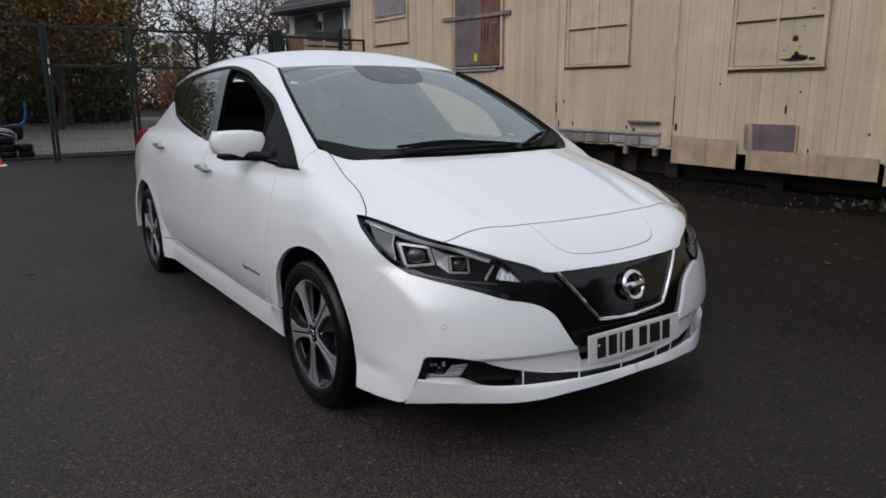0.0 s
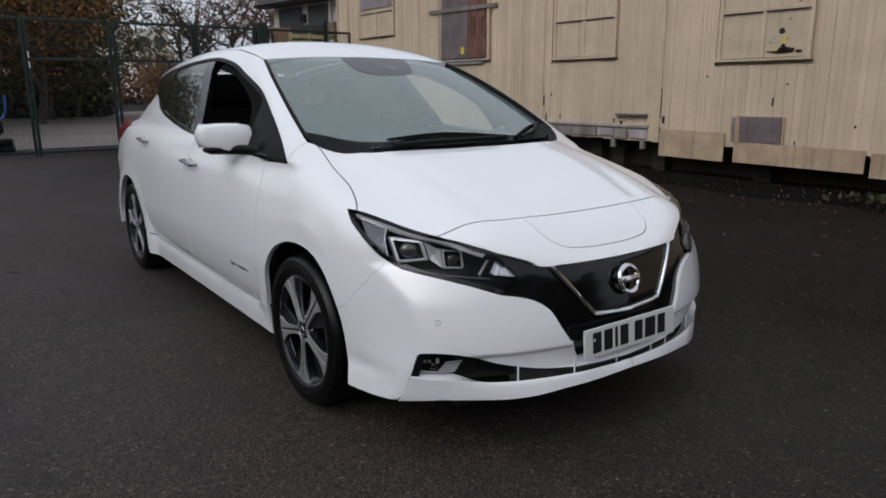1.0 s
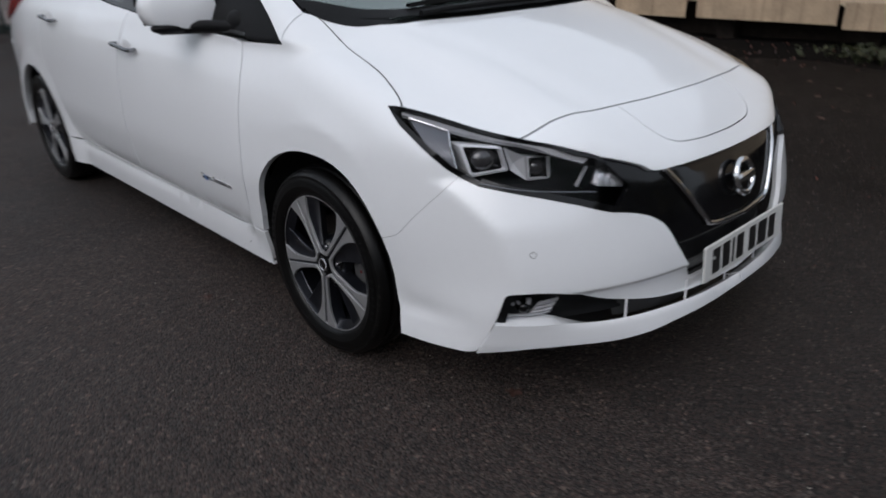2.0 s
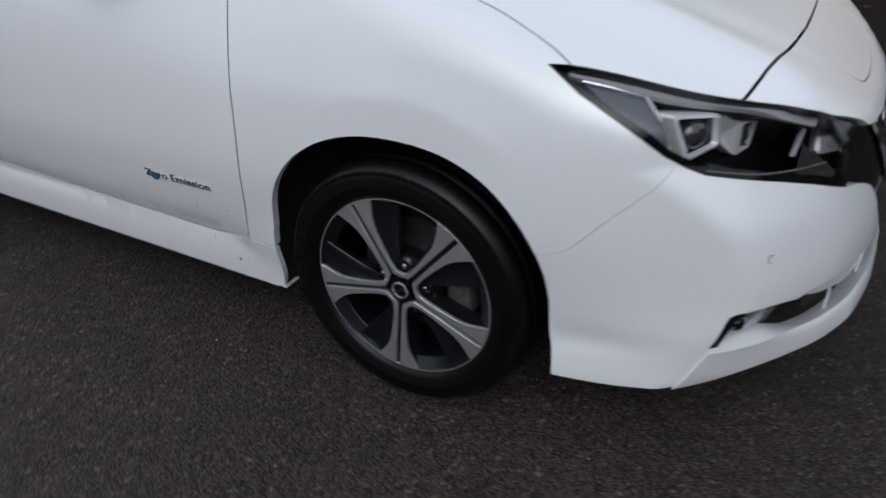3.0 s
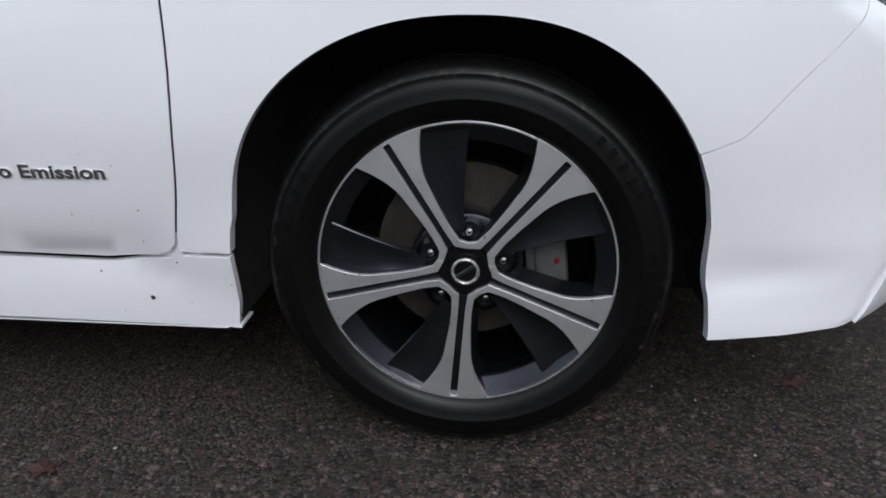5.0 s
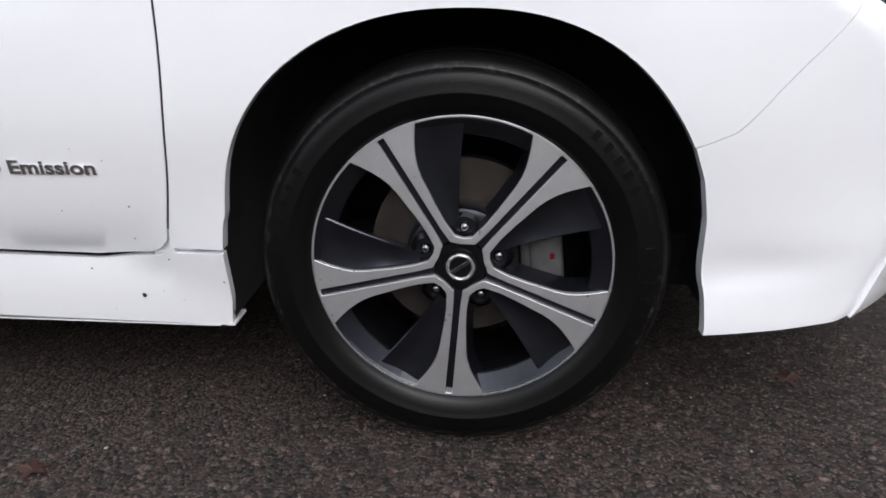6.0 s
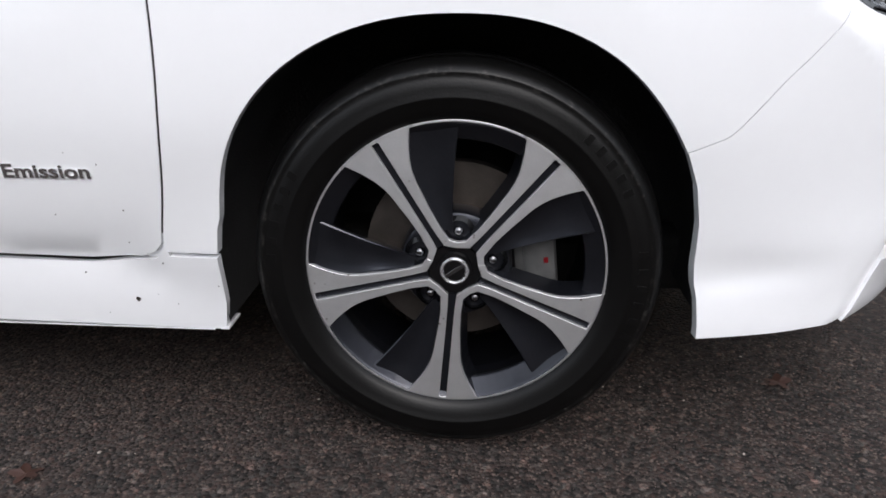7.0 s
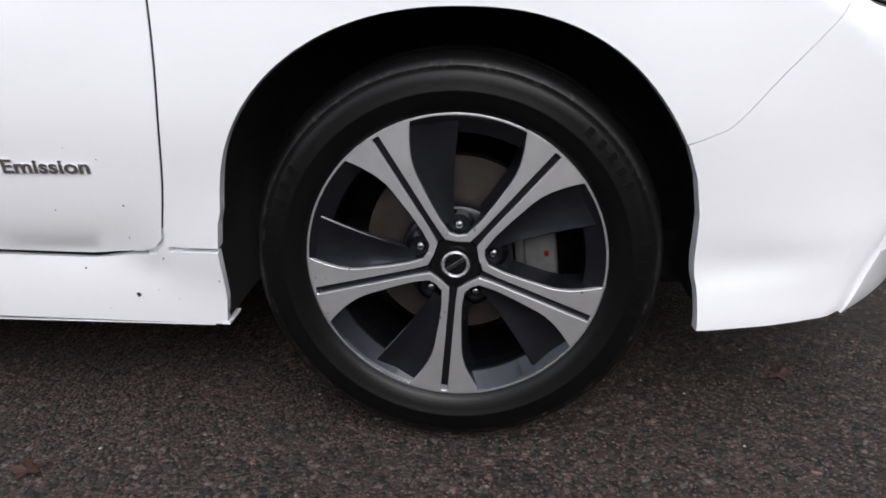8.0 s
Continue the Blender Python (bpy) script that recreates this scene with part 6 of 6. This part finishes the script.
def tree(x, y, height, spread, leaf_mat, leaves, seed, size, label, low=.25):
    rng = random.Random(seed)
    t = tagged(empty("tree", pose(x, y, GROUND)), label, "tree", "trees beyond the fence")
    bm = bmesh.new()
    tips = []
    trunk_top = height * .45
    lean = (rng.uniform(-.3, .3), rng.uniform(-.3, .3))
    line = [(lean[0] * k, lean[1] * k + .1 * math.sin(k * 5), trunk_top * k) for k in np.linspace(0, 1, 6)]
    for i, (a, b) in enumerate(zip(line, line[1:])):
        rod(bm, a, b, height * .018 * (1 - i * .12), height * .018 * (1 - (i + 1) * .12), 8)
    for k in range(13):
        h = rng.uniform(low, 1) * trunk_top
        az, up = k * 2.4 + rng.uniform(-.4, .4), rng.uniform(.3, 1.3)
        base = Vector((lean[0] * h / trunk_top, lean[1] * h / trunk_top, h))
        length = height * rng.uniform(.3, .55)
        d = Vector((math.cos(az), math.sin(az), up)).normalized()
        a = base
        for j in range(4):
            b = a + d * length / 4 + Vector((rng.uniform(-.1, .1), rng.uniform(-.1, .1), .05)) * length * .3
            b.x, b.y = max(-spread, min(spread, b.x)), max(-spread, min(spread, b.y))
            rod(bm, a, b, height * .007 * (1 - j * .2), height * .007 * (1 - (j + 1) * .2), 5)
            for _ in range(3):
                c = b + Vector((rng.uniform(-1, 1), rng.uniform(-1, 1), rng.uniform(-.3, 1))) * length * .28
                rod(bm, b, c, height * .0028, height * .001, 4)
                tips.append(c)
                tips.append(b)
            a = b
    part("trunk", bm, BARK, t, smooth=True)
    P = np.array([tuple(p) for p in tips])

    def where(g, n):
        return P[g.integers(0, len(P), n)] + g.normal(size=(n, 3)) * spread * .16
    child("crown", blades("crown", leaves, where, size, leaf_mat, "", ""), t)
    return t


tree(-24, -3.2, 7.5, 3.8, GREEN_LEAF, 22000, 1, .085, "dark green tree turning amber")
tree(-27, 1.4, 8.5, 3.0, AMBER_LEAF, 7000, 2, .085, "tree with amber autumn leaves")
tree(-30, -.4, 10, 4.0, GREEN_LEAF, 24000, 3, .10, "broad dark green tree in autumn")
tree(-31, 2.2, 8.5, 2.8, GREEN_LEAF, 22000, 4, .10, "green and yellow autumn tree")
tree(-33, 3.5, 8.5, 1.5, GREEN_LEAF, 11000, 21, .10, "green tree turning yellow")
tree(-33, 10.8, 9.5, 3.0, RUSSET_LEAF, 1900, 5, .06, "thin tree with sparse russet leaves")
tree(-30, 12.4, 8.5, 3.0, RUSSET_LEAF, 2400, 6, .06, "thin tree with sparse russet leaves")
tree(-36, 15.5, 10, 4.2, RUSSET_LEAF, 6000, 7, .08, "russet autumn tree behind the house")
tree(-44, 10.4, 4.6, 3.2, AMBER_LEAF, 5000, 8, .08, "low orange autumn tree")
tree(-32, 8.0, 8.5, 1.5, RUSSET_LEAF, 500, 14, .05, "thin birch with few russet leaves")
tree(-34, 9.6, 9.5, 1.8, RUSSET_LEAF, 700, 15, .05, "thin birch with few russet leaves")
tree(-20, -4.6, 5.5, 2.6, GREEN_LEAF, 12000, 12, .08, "dense dark tree by the fence", .1)

# pale block of flats far off
flats = tagged(empty("apartment_block", pose(-120, 27.5, GROUND)), "pale distant block of flats beyond the trees", "building")
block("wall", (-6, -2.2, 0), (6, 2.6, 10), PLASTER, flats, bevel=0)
for z in (2, 4.8, 7.6):
    for y in (-1.9, .3):
        block("window", (5.98, y, z), (6.05, y + 1.6, z + 1.4), SHUTTER, flats, bevel=0)

# house with shutters beyond the gate
house = tagged(empty("house", pose(-21.04, 7.47, GROUND, 0, 0, 8.6)), "pale plastered house with grey shutters and a dark roof", "house")
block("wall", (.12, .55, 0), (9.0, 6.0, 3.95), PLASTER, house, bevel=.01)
bm = bmesh.new()
pts = [(0, 0, 3.90), (9.4, 0, 3.90), (9.4, 3.3, 5.9), (0, 3.3, 5.9), (9.4, 6.6, 3.90), (0, 6.6, 3.90)]
vs = [bm.verts.new(p) for p in pts] + [bm.verts.new((p[0], p[1], p[2] + .14)) for p in pts]
for f in ((0, 1, 2, 3), (3, 2, 4, 5), (9, 8, 7, 6), (11, 10, 8, 9), (0, 6, 7, 1), (0, 3, 9, 6), (3, 5, 11, 9), (1, 7, 8, 2), (2, 8, 10, 4), (5, 4, 10, 11)):
    bm.faces.new([vs[i] for i in f])
bmesh.ops.recalc_face_normals(bm, faces=bm.faces)
part("roof", bm, FELT, house, "dark tiled roof")
for k in range(1, 9):
    block("tile_course", (-.02, k * .36 - .02, 3.9 + k * .36 * .606 + .11), (9.42, k * .36 + .02, 3.9 + k * .36 * .606 + .165), FELT, house, bevel=.004)
block("soffit", (.02, .03, 3.86), (9.3, .55, 3.895), FELT, house, bevel=0)
bm = bmesh.new()
tube(bm, [(-.05, -.05, 3.92), (9.4, -.05, 3.92)], .065, 10)
part("gutter", bm, INK, house, "black gutter", smooth=True)
for xa, xb in ((.50, 1.85), (2.20, 3.35)):
    sh = block("shutter", (xa, .50, 1.2), (xb, .55, 3.78), SHUTTER, house, "closed grey shutter", bevel=.008)
    for z in np.arange(1.3, 3.75, .12):
        block("shutter_slat", (xa + .04, .492, z), (xb - .04, .502, z + .09), SHUTTER, sh, bevel=.003)
block("wall_lamp", (1.93, .38, 3.28), (2.10, .55, 3.55), INK, house, "black wall lamp", bevel=.03)
block("lamp_arm", (1.98, .30, 3.36), (2.05, .40, 3.42), INK, house, bevel=.01)
block("down_pipe", (3.40, .44, 0), (3.48, .53, 3.85), PLATE, house, bevel=.01)
yard = tagged(empty("yard_fence", pose(-15.0, 5.35, GROUND)), "timber and dark panel yard fence in front of the house", "fence")
TAN = material("tan_boards", (.26, .17, .115), rough=.8, vary=.3, scale=3)
PALE_WOOD = material("pale_pallet_wood", (.50, .42, .24), rough=.8, vary=.3, scale=5)
block("brown_panel", (0, .05, 0), (.04, .55, 2.74), TAN, yard, "brown board panel")
block("dark_panel", (0, .55, 0), (.04, 1.55, 2.86), SHUTTER, yard, "dark sheet panel")
for k in range(7):
    block("pallet_board", (.05, .47, 1.60 + k * .15), (.08, 1.90, 1.70 + k * .15), PALE_WOOD, yard, "pale pallet board")
for k in range(6):
    block("pallet_block", (.03, .50 + k * .26, 1.55), (.055, .57 + k * .26, 2.66), INK if k % 2 else PALE_WOOD, yard)
block("crate", (.03, 1.62, 2.62), (.30, 1.92, 2.95), TAN, yard, "brown crate on the fence", bevel=.01)
block("post", (.09, 1.45, 0), (.16, 1.53, 2.95), GREEN, yard)
block("post", (.0, .0, 0), (.08, .05, 2.6), GREEN, yard)

# ---- stored kart, tyres and cone behind the fence ----


def tyre_thing(x, y, z):
    V, F = lathe([(.075, -.05), (.07, .05), (.10, .075), (.135, .07), (.142, .04), (.142, -.04), (.135, -.07), (.10, -.075), (.075, -.05)], 0, 1, 28)
    ob = new("kart_tyre", mesh_of("kart_tyre", V, F, RUBBER))
    ob.matrix_world = pose(x, y, z, 90, 0, 0)
    return tagged(ob, "small black kart tyre stacked by the fence", "tyre", "stacked kart tyres")


for x, y, z in ((-13.5, -.78, .09), (-13.45, -.80, .24), (-13.5, -1.08, .09), (-13.5, -1.08, .24), (-13.48, -1.1, .39), (-13.6, -1.38, .09), (-13.6, -1.38, .24)):
    tyre_thing(x, y, z + GROUND)
kart = tagged(empty("racing_kart", pose(-13.9, -1.25, GROUND)), "blue-framed kart with a black engine stored on tyres", "kart")
bm = bmesh.new()
tube(bm, bend([(0, -.9, .62), (0, -.2, .62), (0, .42, .66), (0, .55, .80), (0, .58, 1.12)], 4), .025, 8)
tube(bm, bend([(-.4, -.9, .60), (-.4, .3, .60), (0, .42, .66)], 4), .02, 8)
part("frame", bm, BLUE, kart, "blue tubular frame", smooth=True)
block("engine", (.05, .05, .38), (.35, .46, .66), PLASTIC, kart, "black engine", bevel=.05)
bm = bmesh.new()
for z in (.50, .56, .60):
    tube(bm, bend([(.37, -.3, z), (.40, .0, z + .02), (.40, .25, z - .03), (.36, .35, z - .14)], 4), .014, 8)
part("exhaust", bm, CHROME, kart, "bright exhaust pipes", smooth=True)
block("bodywork", (-.2, -1.0, .66), (.3, -.1, .74), BLUE, kart, bevel=.03)
block("seat", (-.2, -.5, .7), (.2, -.12, 1.05), PLASTIC, kart, bevel=.06)
block("stand", (-.3, -.9, 0), (.2, .3, .42), DARK, kart, bevel=.02)
cone = tagged(empty("traffic_cone", pose(-12.2, -1.375, GROUND)), "orange traffic cone on a white base", "cone")
bm = bmesh.new()
rod(bm, (0, 0, .03), (0, 0, .48), .115, .025, 24)
part("cone_body", bm, CONE, cone, smooth=True)
block("cone_base", (-.17, -.17, 0), (.17, .17, .035), PLATE, cone, bevel=.012)

# ---- boards of the hut, the last because they are many ----
random.seed(5)
openings = [(a - .05, b + .05, c - .07, d + .05) for a, b, c, d, _ in WINDOWS]
shared = {}
x = -13.20
while x < 5.95:
    wide = random.choice((.062, .075, .098, .098, .112, .135)) if x < -6.1 or x > -3.8 else random.choice((.075, .098, .112, .14))
    gaps = [o for o in openings if o[0] < x + wide and o[1] > x]
    spans = [(.50 + random.uniform(-.012, .006), 3.9)]
    for o in gaps:
        spans = [q for a, b in spans for q in ((a, min(b, o[2])), (max(a, o[3]), b)) if q[1] - q[0] > .02]
    for a, b in spans:
        key = (wide, round(b - a, 2))
        if key not in shared:
            bm = bmesh.new()
            box(bm, (0, 0, 0), (wide - random.choice((.0008, .0012, .002, .0035)), .022, key[1]), .0018, None, 1)
            me = bpy.data.meshes.new("board")
            bm.to_mesh(me)
            bm.free()
            me.materials.append(CREAM)
            shared[key] = me
        ob = child("board", shared[key], hut)
        ob.matrix_basis = Matrix.Translation((x, WALL - .004 - random.uniform(0, .006), a - GROUND)) @ Matrix.Rotation(radians(random.uniform(-.05, .05)), 4, "Y")
    x += wide
